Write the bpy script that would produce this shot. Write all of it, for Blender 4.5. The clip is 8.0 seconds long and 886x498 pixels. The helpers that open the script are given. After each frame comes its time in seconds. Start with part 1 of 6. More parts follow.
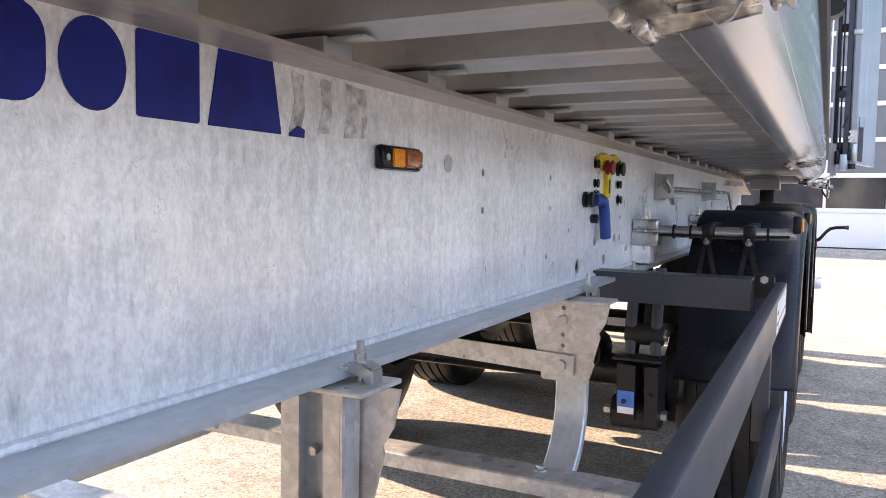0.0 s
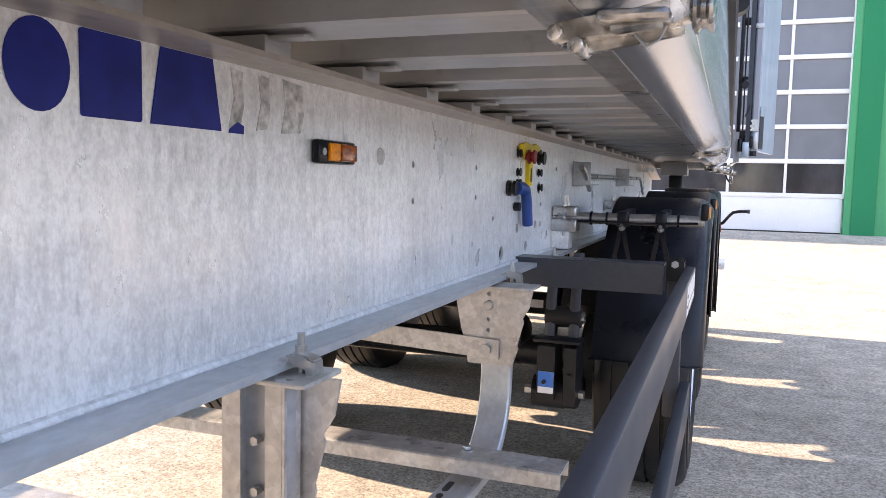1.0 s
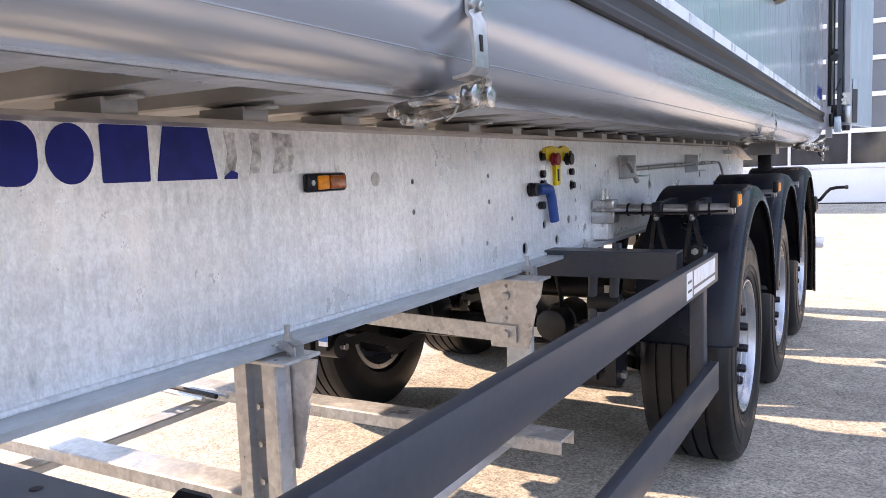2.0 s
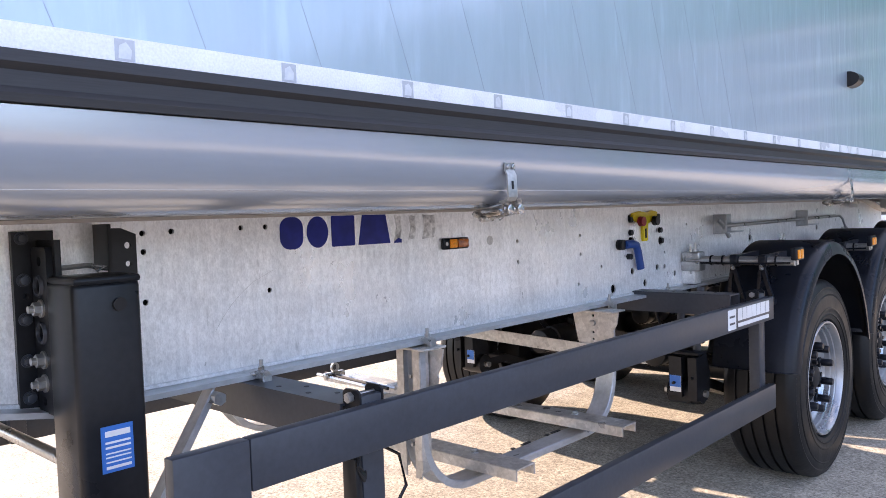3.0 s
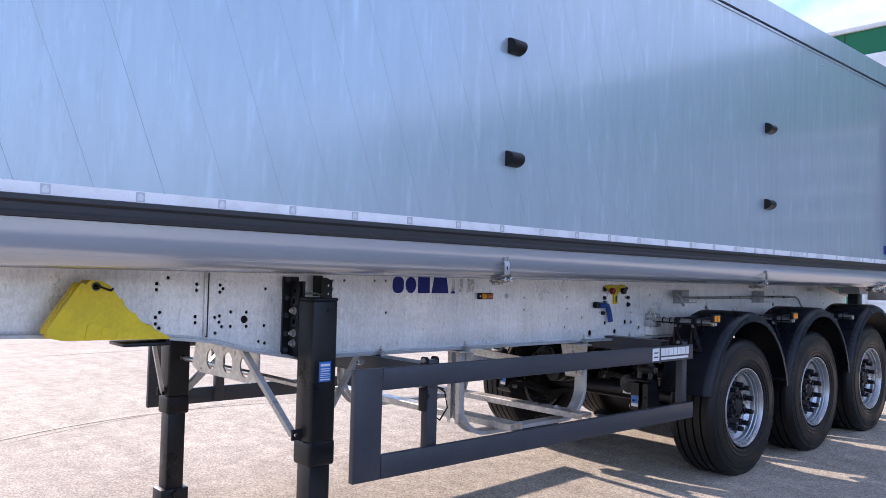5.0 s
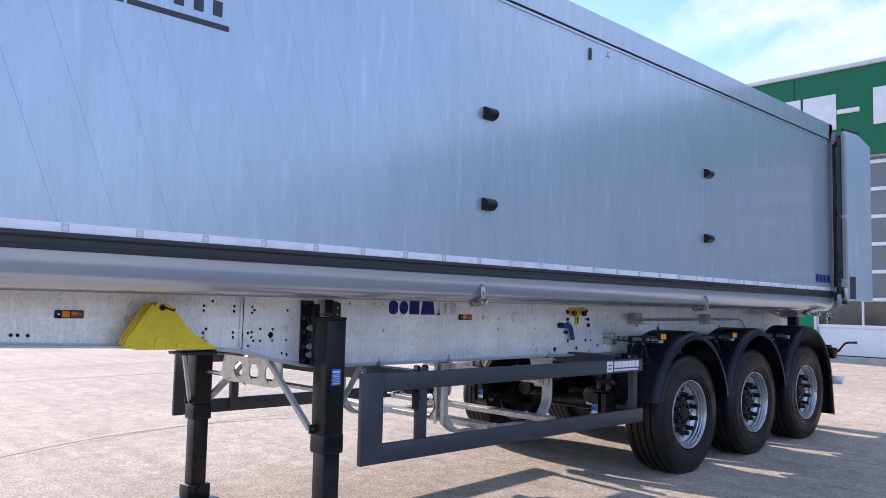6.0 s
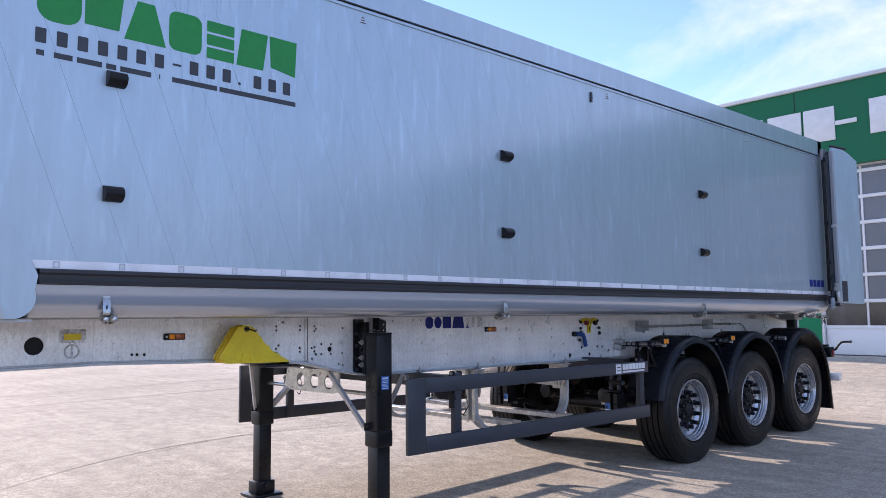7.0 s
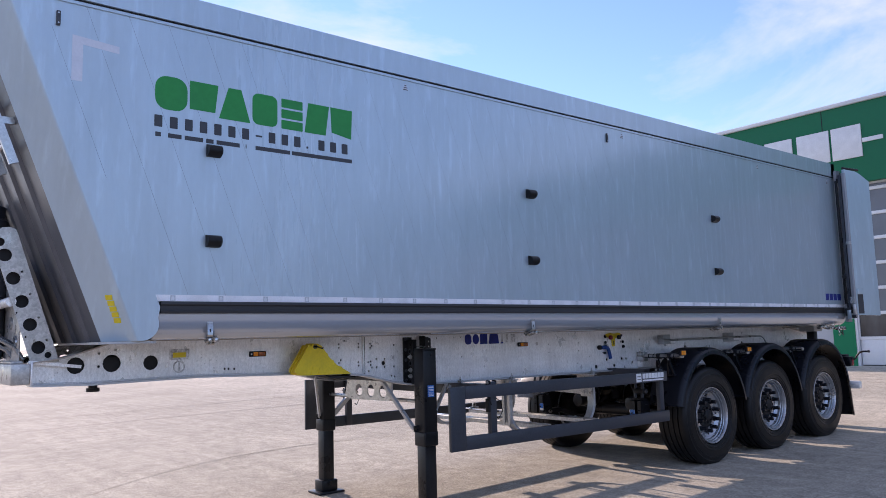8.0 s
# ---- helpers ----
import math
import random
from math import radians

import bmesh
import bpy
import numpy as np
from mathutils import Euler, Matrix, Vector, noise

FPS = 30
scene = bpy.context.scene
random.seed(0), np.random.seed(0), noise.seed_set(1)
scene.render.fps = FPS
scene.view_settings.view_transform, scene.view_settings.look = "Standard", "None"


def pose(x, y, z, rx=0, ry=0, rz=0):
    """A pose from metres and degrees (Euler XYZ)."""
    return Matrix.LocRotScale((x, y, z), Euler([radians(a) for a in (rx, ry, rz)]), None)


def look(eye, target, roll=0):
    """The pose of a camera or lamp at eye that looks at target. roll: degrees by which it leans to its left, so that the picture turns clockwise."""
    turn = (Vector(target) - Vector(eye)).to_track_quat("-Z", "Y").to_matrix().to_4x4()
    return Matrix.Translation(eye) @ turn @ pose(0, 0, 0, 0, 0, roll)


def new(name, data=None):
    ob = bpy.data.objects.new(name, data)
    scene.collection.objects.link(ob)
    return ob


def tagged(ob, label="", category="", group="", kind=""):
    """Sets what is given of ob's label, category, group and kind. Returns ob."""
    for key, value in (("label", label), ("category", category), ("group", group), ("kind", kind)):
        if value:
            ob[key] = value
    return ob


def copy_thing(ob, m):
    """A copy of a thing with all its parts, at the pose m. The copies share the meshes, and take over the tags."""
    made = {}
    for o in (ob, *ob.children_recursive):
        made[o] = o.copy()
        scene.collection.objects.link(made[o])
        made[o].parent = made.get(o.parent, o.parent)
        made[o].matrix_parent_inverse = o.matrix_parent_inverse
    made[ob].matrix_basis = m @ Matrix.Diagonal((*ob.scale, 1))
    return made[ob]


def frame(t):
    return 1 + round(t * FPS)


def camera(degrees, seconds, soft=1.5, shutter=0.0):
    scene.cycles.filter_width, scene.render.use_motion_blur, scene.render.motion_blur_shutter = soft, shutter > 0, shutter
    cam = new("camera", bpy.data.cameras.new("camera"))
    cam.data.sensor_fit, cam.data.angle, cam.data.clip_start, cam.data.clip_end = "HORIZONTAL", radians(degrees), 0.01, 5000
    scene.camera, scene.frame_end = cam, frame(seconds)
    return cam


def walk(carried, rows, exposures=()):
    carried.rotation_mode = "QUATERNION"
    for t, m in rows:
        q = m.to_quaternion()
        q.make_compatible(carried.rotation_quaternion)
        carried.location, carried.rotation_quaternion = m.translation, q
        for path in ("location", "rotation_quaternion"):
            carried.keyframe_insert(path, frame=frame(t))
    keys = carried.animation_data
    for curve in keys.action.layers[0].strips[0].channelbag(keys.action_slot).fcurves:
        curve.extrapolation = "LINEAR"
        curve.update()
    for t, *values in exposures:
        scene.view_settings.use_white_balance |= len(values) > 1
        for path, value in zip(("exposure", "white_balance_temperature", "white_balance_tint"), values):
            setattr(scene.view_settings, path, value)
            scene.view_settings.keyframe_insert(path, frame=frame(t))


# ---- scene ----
cam = camera(60.0, 8.0, 0.6)
PATH = [
    (0, (1.243, 0.149, 1.281), (0.35, 1.934, 1.149), 0.9),
    (0.5, (1.23, 0.104, 1.295), (0.494, 1.957, 1.139), 1.3),
    (1, (1.233, 0.101, 1.302), (0.539, 1.969, 1.125), 1.2),
    (1.2, (1.238, 0.104, 1.297), (0.539, 1.968, 1.116), 0.5),
    (2.3, (1.893, -0.206, 1.389), (0.763, 1.432, 1.189), -2.9),
    (2.5, (2.053, -0.346, 1.4), (0.847, 1.239, 1.216), -3.1),
    (3, (2.387, -0.719, 1.44), (1.027, 0.745, 1.356), -2.0),
    (3.5, (2.781, -1.029, 1.454), (1.308, 0.324, 1.427), -0.5),
    (4, (3.151, -1.376, 1.437), (1.654, -0.05, 1.42), 0.4),
    (4.5, (3.534, -1.72, 1.454), (2.037, -0.394, 1.486), 0.6),
    (4.7, (3.709, -1.877, 1.464), (2.219, -0.544, 1.51), 1.0),
    (5.8, (4.439, -2.634, 1.458), (2.98, -1.273, 1.594), 1.6),
    (6, (4.564, -2.752, 1.433), (3.12, -1.376, 1.578), 1.3),
    (6.5, (4.85, -3.045, 1.458), (3.413, -1.663, 1.617), 0.4),
    (7, (5.167, -3.415, 1.445), (3.692, -2.076, 1.624), -0.5),
    (7.5, (5.58, -3.68, 1.444), (4.065, -2.391, 1.647), -1.0),
    (8, (5.941, -3.983, 1.428), (4.393, -2.738, 1.658), -1.5),
]
walk(cam, [(t, look(eye, target, roll)) for t, eye, target, roll in PATH],
     [(0.0, 2.50, 7150, 22), (1.2, 2.50, 7150, 22), (2.5, 2.47, 6980, 23), (3.0, 2.33, 6820, 23), (3.5, 2.05, 6400, 23), (4.5, 1.76, 6150, 24), (6.0, 1.49, 6080, 24), (7.0, 1.32, 6100, 24), (8.0, 1.05, 6150, 25)])

# ---- world, sun and exposure ----
SUN_EL, SUN_AZ = 22.0, 87.0          # degrees; azimuth counted to the left from +y
sun_dir = Vector((-math.sin(radians(SUN_AZ)) * math.cos(radians(SUN_EL)), math.cos(radians(SUN_AZ)) * math.cos(radians(SUN_EL)), math.sin(radians(SUN_EL))))
world = bpy.data.worlds.new("sky")
scene.world = world
world.use_nodes = True
wn, wl = world.node_tree.nodes, world.node_tree.links
wn.clear()
sky = wn.new("ShaderNodeTexSky")
sky.sky_type, sky.sun_disc = "NISHITA", False
sky.sun_elevation, sky.sun_rotation = radians(SUN_EL), radians(-SUN_AZ)
sky.altitude = 600.0
sky.air_density, sky.dust_density, sky.ozone_density = 1.0, 0.05, 2.2
coord, mapping = wn.new("ShaderNodeTexCoord"), wn.new("ShaderNodeMapping")
mapping.inputs["Scale"].default_value = (1.0, 1.0, 2.6)
mapping.inputs["Rotation"].default_value = (0.0, 0.25, 0.5)
cloud, ramp, mix = wn.new("ShaderNodeTexNoise"), wn.new("ShaderNodeValToRGB"), wn.new("ShaderNodeMix")
cloud.inputs["Scale"].default_value, cloud.inputs["Detail"].default_value, cloud.inputs["Roughness"].default_value = 2.1, 8.0, 0.6
cloud.inputs["Distortion"].default_value = 0.4
ramp.color_ramp.elements[0].position, ramp.color_ramp.elements[1].position = 0.44, 0.66
mix.data_type = "RGBA"
tone = wn.new("ShaderNodeMix")
tone.data_type, tone.blend_type = "RGBA", "MULTIPLY"
tone.inputs["Factor"].default_value, tone.inputs["B"].default_value = 1.0, (0.80, 0.81, 0.84, 1)
mix.inputs["B"].default_value = (3.2, 3.35, 3.65, 1)
back = wn.new("ShaderNodeBackground")
back.inputs["Strength"].default_value = 0.145
wout = wn.new("ShaderNodeOutputWorld")
wl.new(coord.outputs["Generated"], mapping.inputs["Vector"])
wl.new(mapping.outputs["Vector"], cloud.inputs["Vector"])
wl.new(cloud.outputs["Fac"], ramp.inputs["Fac"])
wl.new(ramp.outputs["Color"], mix.inputs["Factor"])
wl.new(sky.outputs["Color"], tone.inputs["A"])
wl.new(tone.outputs["Result"], mix.inputs["A"])
wl.new(mix.outputs["Result"], back.inputs["Color"])
wl.new(back.outputs["Background"], wout.inputs["Surface"])
sun = new("sun", bpy.data.lights.new("sun", "SUN"))
sun.data.energy, sun.data.angle, sun.data.color = 3.3, radians(0.5), (1.0, 0.85, 0.67)
sun.matrix_world = look(sun_dir * 60, (0, 0, 0))


# ---- materials ----
def material(name, base, rough=0.5, metal=0.0, grain=0.0, grain_scale=40.0, blotch=0.0, blotch_scale=3.0, stretch=(1, 1, 1), bump=0.0,
             rough_var=0.1, spangle=0.0, spangle_scale=40.0, coat=0.0, spec=0.5):
    """Principled surface with variation at two scales, an optional crystal pattern, and fine relief, all in metres."""
    m = bpy.data.materials.new(name)
    m.use_nodes = True
    nt = m.node_tree
    n, l = nt.nodes, nt.links
    p = n["Principled BSDF"]
    p.inputs["Roughness"].default_value, p.inputs["Metallic"].default_value = rough, metal
    p.inputs["Coat Weight"].default_value = coat
    p.inputs["Specular IOR Level"].default_value = spec
    base = (*base, 1.0)
    p.inputs["Base Color"].default_value = base
    geo = n.new("ShaderNodeNewGeometry")
    mp = n.new("ShaderNodeMapping")
    mp.inputs["Scale"].default_value = stretch
    l.new(geo.outputs["Position"], mp.inputs["Vector"])
    colour = None

    def noise_node(scale, detail=4.0):
        t = n.new("ShaderNodeTexNoise")
        t.inputs["Scale"].default_value, t.inputs["Detail"].default_value = scale, detail
        l.new(mp.outputs["Vector"], t.inputs["Vector"])
        return t.outputs["Fac"]

    def shade(fac, amount, colour, dark=None):
        r = n.new("ShaderNodeMapRange")
        r.inputs["From Min"].default_value, r.inputs["From Max"].default_value = 0.3, 0.7
        r.inputs["To Min"].default_value, r.inputs["To Max"].default_value = 1 - amount, 1 + amount * 0.6
        l.new(fac, r.inputs["Value"])
        mx = n.new("ShaderNodeMix")
        mx.data_type, mx.blend_type = "RGBA", "MULTIPLY"
        mx.inputs["Factor"].default_value = 1.0
        if colour is None:
            mx.inputs["A"].default_value = base
        else:
            l.new(colour, mx.inputs["A"])
        l.new(r.outputs["Result"], mx.inputs["B"])
        return mx.outputs["Result"]

    fine = noise_node(grain_scale) if grain or bump else None
    big = noise_node(blotch_scale, 6.0) if blotch or rough_var else None
    if blotch:
        colour = shade(big, blotch, colour)
    if grain:
        colour = shade(fine, grain, colour)
    if spangle:
        v = n.new("ShaderNodeTexVoronoi")
        v.inputs["Scale"].default_value = spangle_scale
        wob, add = n.new("ShaderNodeTexNoise"), n.new("ShaderNodeVectorMath")
        wob.inputs["Scale"].default_value, wob.inputs["Detail"].default_value = spangle_scale * 1.2, 3
        add.operation = "MULTIPLY_ADD"
        add.inputs[1].default_value = (0.018, 0.018, 0.018)
        l.new(geo.outputs["Position"], wob.inputs["Vector"])
        l.new(wob.outputs["Color"], add.inputs[0])
        l.new(geo.outputs["Position"], add.inputs[2])
        l.new(add.outputs["Vector"], v.inputs["Vector"])
        bw = n.new("ShaderNodeSeparateColor")
        l.new(v.outputs["Color"], bw.inputs["Color"])
        colour = shade(bw.outputs["Red"], spangle, colour)
    if colour is not None:
        l.new(colour, p.inputs["Base Color"])
    if rough_var and big is not None:
        r = n.new("ShaderNodeMapRange")
        r.inputs["From Min"].default_value, r.inputs["From Max"].default_value = 0.3, 0.7
        r.inputs["To Min"].default_value, r.inputs["To Max"].default_value = max(0.02, rough - rough_var), min(1.0, rough + rough_var)
        l.new(big, r.inputs["Value"])
        l.new(r.outputs["Result"], p.inputs["Roughness"])
    if bump:
        b = n.new("ShaderNodeBump")
        b.inputs["Strength"].default_value, b.inputs["Distance"].default_value = 0.6, bump
        l.new(fine, b.inputs["Height"])
        l.new(b.outputs["Normal"], p.inputs["Normal"])
    return m


def asphalt_material():
    """Pale worn asphalt: stone grains of several tones, broad stains and faint rolling marks."""
    m = bpy.data.materials.new("asphalt")
    m.use_nodes = True
    n, l = m.node_tree.nodes, m.node_tree.links
    p = n["Principled BSDF"]
    p.inputs["Roughness"].default_value, p.inputs["Specular IOR Level"].default_value = 0.90, 0.08
    geo = n.new("ShaderNodeNewGeometry")
    v = n.new("ShaderNodeTexVoronoi")
    v.inputs["Scale"].default_value = 130.0
    l.new(geo.outputs["Position"], v.inputs["Vector"])
    sep = n.new("ShaderNodeSeparateColor")
    l.new(v.outputs["Color"], sep.inputs["Color"])
    stones = n.new("ShaderNodeValToRGB")
    stones.color_ramp.elements[0].color, stones.color_ramp.elements[1].color = (0.24, 0.218, 0.183, 1), (0.58, 0.527, 0.437, 1)
    e = stones.color_ramp.elements.new(0.12)
    e.color = (0.355, 0.322, 0.267, 1)
    l.new(sep.outputs["Red"], stones.inputs["Fac"])
    colour = stones.outputs["Color"]
    for scale, stretch, lo, hi in ((0.45, (1, 1, 1), 0.88, 1.09), (5.0, (1, 1, 1), 0.84, 1.08), (1.1, (0.22, 5, 1), 0.90, 1.05), (52.0, (1, 1, 1), 0.70, 1.18), (14.0, (1, 1, 1), 0.90, 1.06)):
        mp, t, r, mx = n.new("ShaderNodeMapping"), n.new("ShaderNodeTexNoise"), n.new("ShaderNodeMapRange"), n.new("ShaderNodeMix")
        mp.inputs["Scale"].default_value, mp.inputs["Rotation"].default_value = stretch, (0, 0, 0.25)
        t.inputs["Scale"].default_value, t.inputs["Detail"].default_value = scale, 5
        r.inputs["From Min"].default_value, r.inputs["From Max"].default_value = 0.32, 0.68
        r.inputs["To Min"].default_value, r.inputs["To Max"].default_value = lo, hi
        mx.data_type, mx.blend_type = "RGBA", "MULTIPLY"
        mx.inputs["Factor"].default_value = 1.0
        l.new(geo.outputs["Position"], mp.inputs["Vector"])
        l.new(mp.outputs["Vector"], t.inputs["Vector"])
        l.new(t.outputs["Fac"], r.inputs["Value"])
        l.new(colour, mx.inputs["A"])
        l.new(r.outputs["Result"], mx.inputs["B"])
        colour = mx.outputs["Result"]
    # sunlit brightness of the far ground put into colour, paler towards the hall
    axes, sunlit_lift, mx = n.new("ShaderNodeSeparateXYZ"), n.new("ShaderNodeMapRange"), n.new("ShaderNodeMix")
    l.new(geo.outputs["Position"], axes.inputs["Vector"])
    l.new(axes.outputs["Y"], sunlit_lift.inputs["Value"])
    sunlit_lift.inputs["From Min"].default_value, sunlit_lift.inputs["From Max"].default_value = 4.5, 8.0
    sunlit_lift.inputs["To Min"].default_value, sunlit_lift.inputs["To Max"].default_value = 1.0, 1.27
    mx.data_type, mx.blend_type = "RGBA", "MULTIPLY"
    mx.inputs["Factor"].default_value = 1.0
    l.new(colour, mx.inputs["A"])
    l.new(sunlit_lift.outputs["Result"], mx.inputs["B"])
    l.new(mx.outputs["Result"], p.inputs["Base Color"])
    b = n.new("ShaderNodeBump")
    b.inputs["Strength"].default_value, b.inputs["Distance"].default_value = 0.4, 0.002
    l.new(v.outputs["Distance"], b.inputs["Height"])
    l.new(b.outputs["Normal"], p.inputs["Normal"])
    return m


def layered_metal(name, base, metal, rough, layers, rough_layer=None, bump_layer=None, spots=0.0, spot_shape=(26, 3, (1, 1, 0.6)), spot_range=(0.64, 0.74), coat=None):
    """A metal sheet: each layer is (scale, detail, stretch, turn, low, high) of tone, with spots of dirt and streaks of gloss and relief."""
    m = bpy.data.materials.new(name)
    m.use_nodes = True
    n, l = m.node_tree.nodes, m.node_tree.links
    p = n["Principled BSDF"]
    p.inputs["Metallic"].default_value, p.inputs["Roughness"].default_value = metal, rough
    geo = n.new("ShaderNodeNewGeometry")

    def noise(scale, detail, stretch, turn=(0, 0, 0)):
        mp, t = n.new("ShaderNodeMapping"), n.new("ShaderNodeTexNoise")
        mp.inputs["Scale"].default_value, mp.inputs["Rotation"].default_value = stretch, turn
        t.inputs["Scale"].default_value, t.inputs["Detail"].default_value, t.inputs["Roughness"].default_value = scale, detail, 0.6
        l.new(geo.outputs["Position"], mp.inputs["Vector"])
        l.new(mp.outputs["Vector"], t.inputs["Vector"])
        return t.outputs["Fac"]

    def ranged(fac, lo, hi, a=0.3, b=0.7):
        r = n.new("ShaderNodeMapRange")
        r.inputs["From Min"].default_value, r.inputs["From Max"].default_value = a, b
        r.inputs["To Min"].default_value, r.inputs["To Max"].default_value = lo, hi
        l.new(fac, r.inputs["Value"])
        return r.outputs["Result"]
    rgb = n.new("ShaderNodeRGB")
    rgb.outputs[0].default_value = (*base, 1)
    colour = rgb.outputs[0]

    def times(colour, value):
        mx = n.new("ShaderNodeMix")
        mx.data_type, mx.blend_type = "RGBA", "MULTIPLY"
        mx.inputs["Factor"].default_value = 1.0
        l.new(colour, mx.inputs["A"])
        l.new(value, mx.inputs["B"])
        return mx.outputs["Result"]
    for scale, detail, stretch, turn, lo, hi in layers:
        colour = times(colour, ranged(noise(scale, detail, stretch, turn), lo, hi))
    if spots:
        colour = times(colour, ranged(noise(*spot_shape), 1.0, 1 - spots, *spot_range))
    l.new(colour, p.inputs["Base Color"])
    if rough_layer:
        l.new(ranged(noise(*rough_layer[:3]), rough_layer[3], rough_layer[4]), p.inputs["Roughness"])
    if bump_layer:
        b = n.new("ShaderNodeBump")
        b.inputs["Strength"].default_value, b.inputs["Distance"].default_value = 1.0, bump_layer[3]
        l.new(noise(*bump_layer[:3]), b.inputs["Height"])
        l.new(b.outputs["Normal"], p.inputs["Normal"])
    if coat:
        # a thin clear film: weight, and streaks of gloss and of waviness down the sheet
        p.inputs["Coat Weight"].default_value, p.inputs["Coat IOR"].default_value = coat[0], 1.68
        dust, total, axes = n.new("ShaderNodeMapRange"), n.new("ShaderNodeMath"), n.new("ShaderNodeSeparateXYZ")
        l.new(geo.outputs["Position"], axes.inputs["Vector"])
        l.new(axes.outputs["Y"], dust.inputs["Value"])
        # road dust lies thicker towards the nose of the trailer
        dust.inputs["From Min"].default_value, dust.inputs["From Max"].default_value = -2.6, 0.2
        dust.inputs["To Min"].default_value, dust.inputs["To Max"].default_value = 0.24, 0.0
        l.new(ranged(noise(*coat[1][:3]), coat[1][3], coat[1][4], 0.4, 0.66), total.inputs[0])
        l.new(dust.outputs["Result"], total.inputs[1])
        l.new(total.outputs["Value"], p.inputs["Coat Roughness"])
        b = n.new("ShaderNodeBump")
        b.inputs["Strength"].default_value, b.inputs["Distance"].default_value = 1.0, coat[2][3]
        l.new(noise(*coat[2][:3]), b.inputs["Height"])
        drips = n.new("ShaderNodeBump")
        drips.inputs["Strength"].default_value, drips.inputs["Distance"].default_value = 1.0, coat[3][3]
        l.new(noise(*coat[3][:3]), drips.inputs["Height"])
        l.new(b.outputs["Normal"], drips.inputs["Normal"])
        l.new(drips.outputs["Normal"], p.inputs["Coat Normal"])
    return m


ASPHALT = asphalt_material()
RUBBED = material("tyre_rubbed_asphalt", (0.27, 0.24, 0.195), 0.8, 0.0, 0.25, 52, 0.25, 4)
RUBBED_FAINT = material("faintly_rubbed_asphalt", (0.37, 0.33, 0.265), 0.82, 0.0, 0.28, 52, 0.28, 5)
GALV = layered_metal("galvanised_steel", (0.90, 0.90, 0.895), 0.36, 0.33,
                     [(5, 8, (1, 1, 0.7), (0, 0, 0), 0.90, 1.09), (1.7, 5, (1, 1, 1), (0, 0, 0), 0.90, 1.08), (14, 5, (1, 3, 0.22), (0, 0, 0), 0.94, 1.05),
                      (3, 5, (1, 0.3, 3.5), (0.45, 0, 0), 0.93, 1.07), (75, 4, (1, 1, 0.6), (0, 0, 0), 0.86, 1.10), (210, 3, (1, 1, 0.6), (0, 0, 0), 0.88, 1.10),
                      (36, 4, (1, 1.6, 0.12), (0, 0, 0), 0.94, 1.04)],
                     (6, 6, (1, 1, 0.8), 0.24, 0.44), (120, 3, (1, 1, 0.6), 0.0006), 0.30, (14, 5, (1, 2.2, 0.5)))
GALV_SMOOTH = layered_metal("smooth_zinc_flange", (0.50, 0.525, 0.55), 0.4, 0.36,
                            [(5, 6, (3, 0.5, 3), (0, 0, 0), 0.84, 1.08), (55, 4, (1, 0.5, 1), (0, 0, 0), 0.86, 1.08), (1.5, 3, (1, 1, 1), (0, 0, 0), 0.90, 1.06)],
                            (4, 5, (2, 0.6, 2), 0.26, 0.45), (70, 3, (1, 0.5, 1), 0.0006), 0.35, (16, 4, (2, 0.7, 2)))
GALV_BROWN = layered_metal("brownish_zinc_flange", (0.47, 0.42, 0.365), 0.3, 0.45,
                           [(5, 6, (3, 0.5, 3), (0, 0, 0), 0.80, 1.10), (55, 4, (1, 0.5, 1), (0, 0, 0), 0.84, 1.10)], None, None, 0.3, (16, 4, (2, 0.7, 2)))
WELD = layered_metal("bright_weld", (0.88, 0.89, 0.90), 0.3, 0.35, [(90, 3, (1, 1, 1), (0, 0, 0), 0.75, 1.05), (12, 4, (1, 1, 1), (0, 0, 0), 0.85, 1.05)], None, (160, 3, (1, 1, 1), 0.003))
GALV_RAW = material("spangled_zinc", (0.56, 0.545, 0.52), 0.38, 0.5, 0.16, 70, 0.22, 9, (1, 1, 1), 0.0005, 0.14, 0.11, 48)
STEEL = material("zinc_plated_steel", (0.47, 0.475, 0.475), 0.32, 0.8, 0.15, 90, 0.15, 9, (1, 1, 1), 0.0, 0.1)
ALU = layered_metal("coated_aluminium_skin", (0.405, 0.505, 0.575), 0.35, 0.42,
                    [(3, 5, (1, 5, 0.35), (0, 0, 0), 0.955, 1.04), (0.8, 4, (1, 1, 0.6), (0, 0, 0), 0.95, 1.05), (1.6, 6, (1, 2.2, 0.5), (0.12, 0, 0), 0.97, 1.03),
                     (26, 6, (1, 1.6, 0.5), (0, 0, 0), 0.97, 1.02)],
                    (11, 3, (1, 2.4, 0.28), 0.36, 0.46), None, -0.13, (4.2, 6, (1, 4.0, 0.6)), (0.55, 0.68),
                    coat=(1.0, (5, 4, (1, 3.5, 0.35), 0.09, 0.18), (1.6, 2, (1, 4, 0.22), 0.0012), (3.2, 3, (1, 4.5, 0.8), 0.0030)))
ALU_DULL = layered_metal("weathered_front_aluminium", (0.30, 0.31, 0.335), 0.6, 0.42,
                         [(4, 6, (1, 1, 0.5), (0, 0, 0), 0.88, 1.06), (40, 3, (1, 1, 0.3), (0, 0, 0), 0.95, 1.03)], (3, 5, (1, 3, 0.4), 0.34, 0.5), None, 0.1)
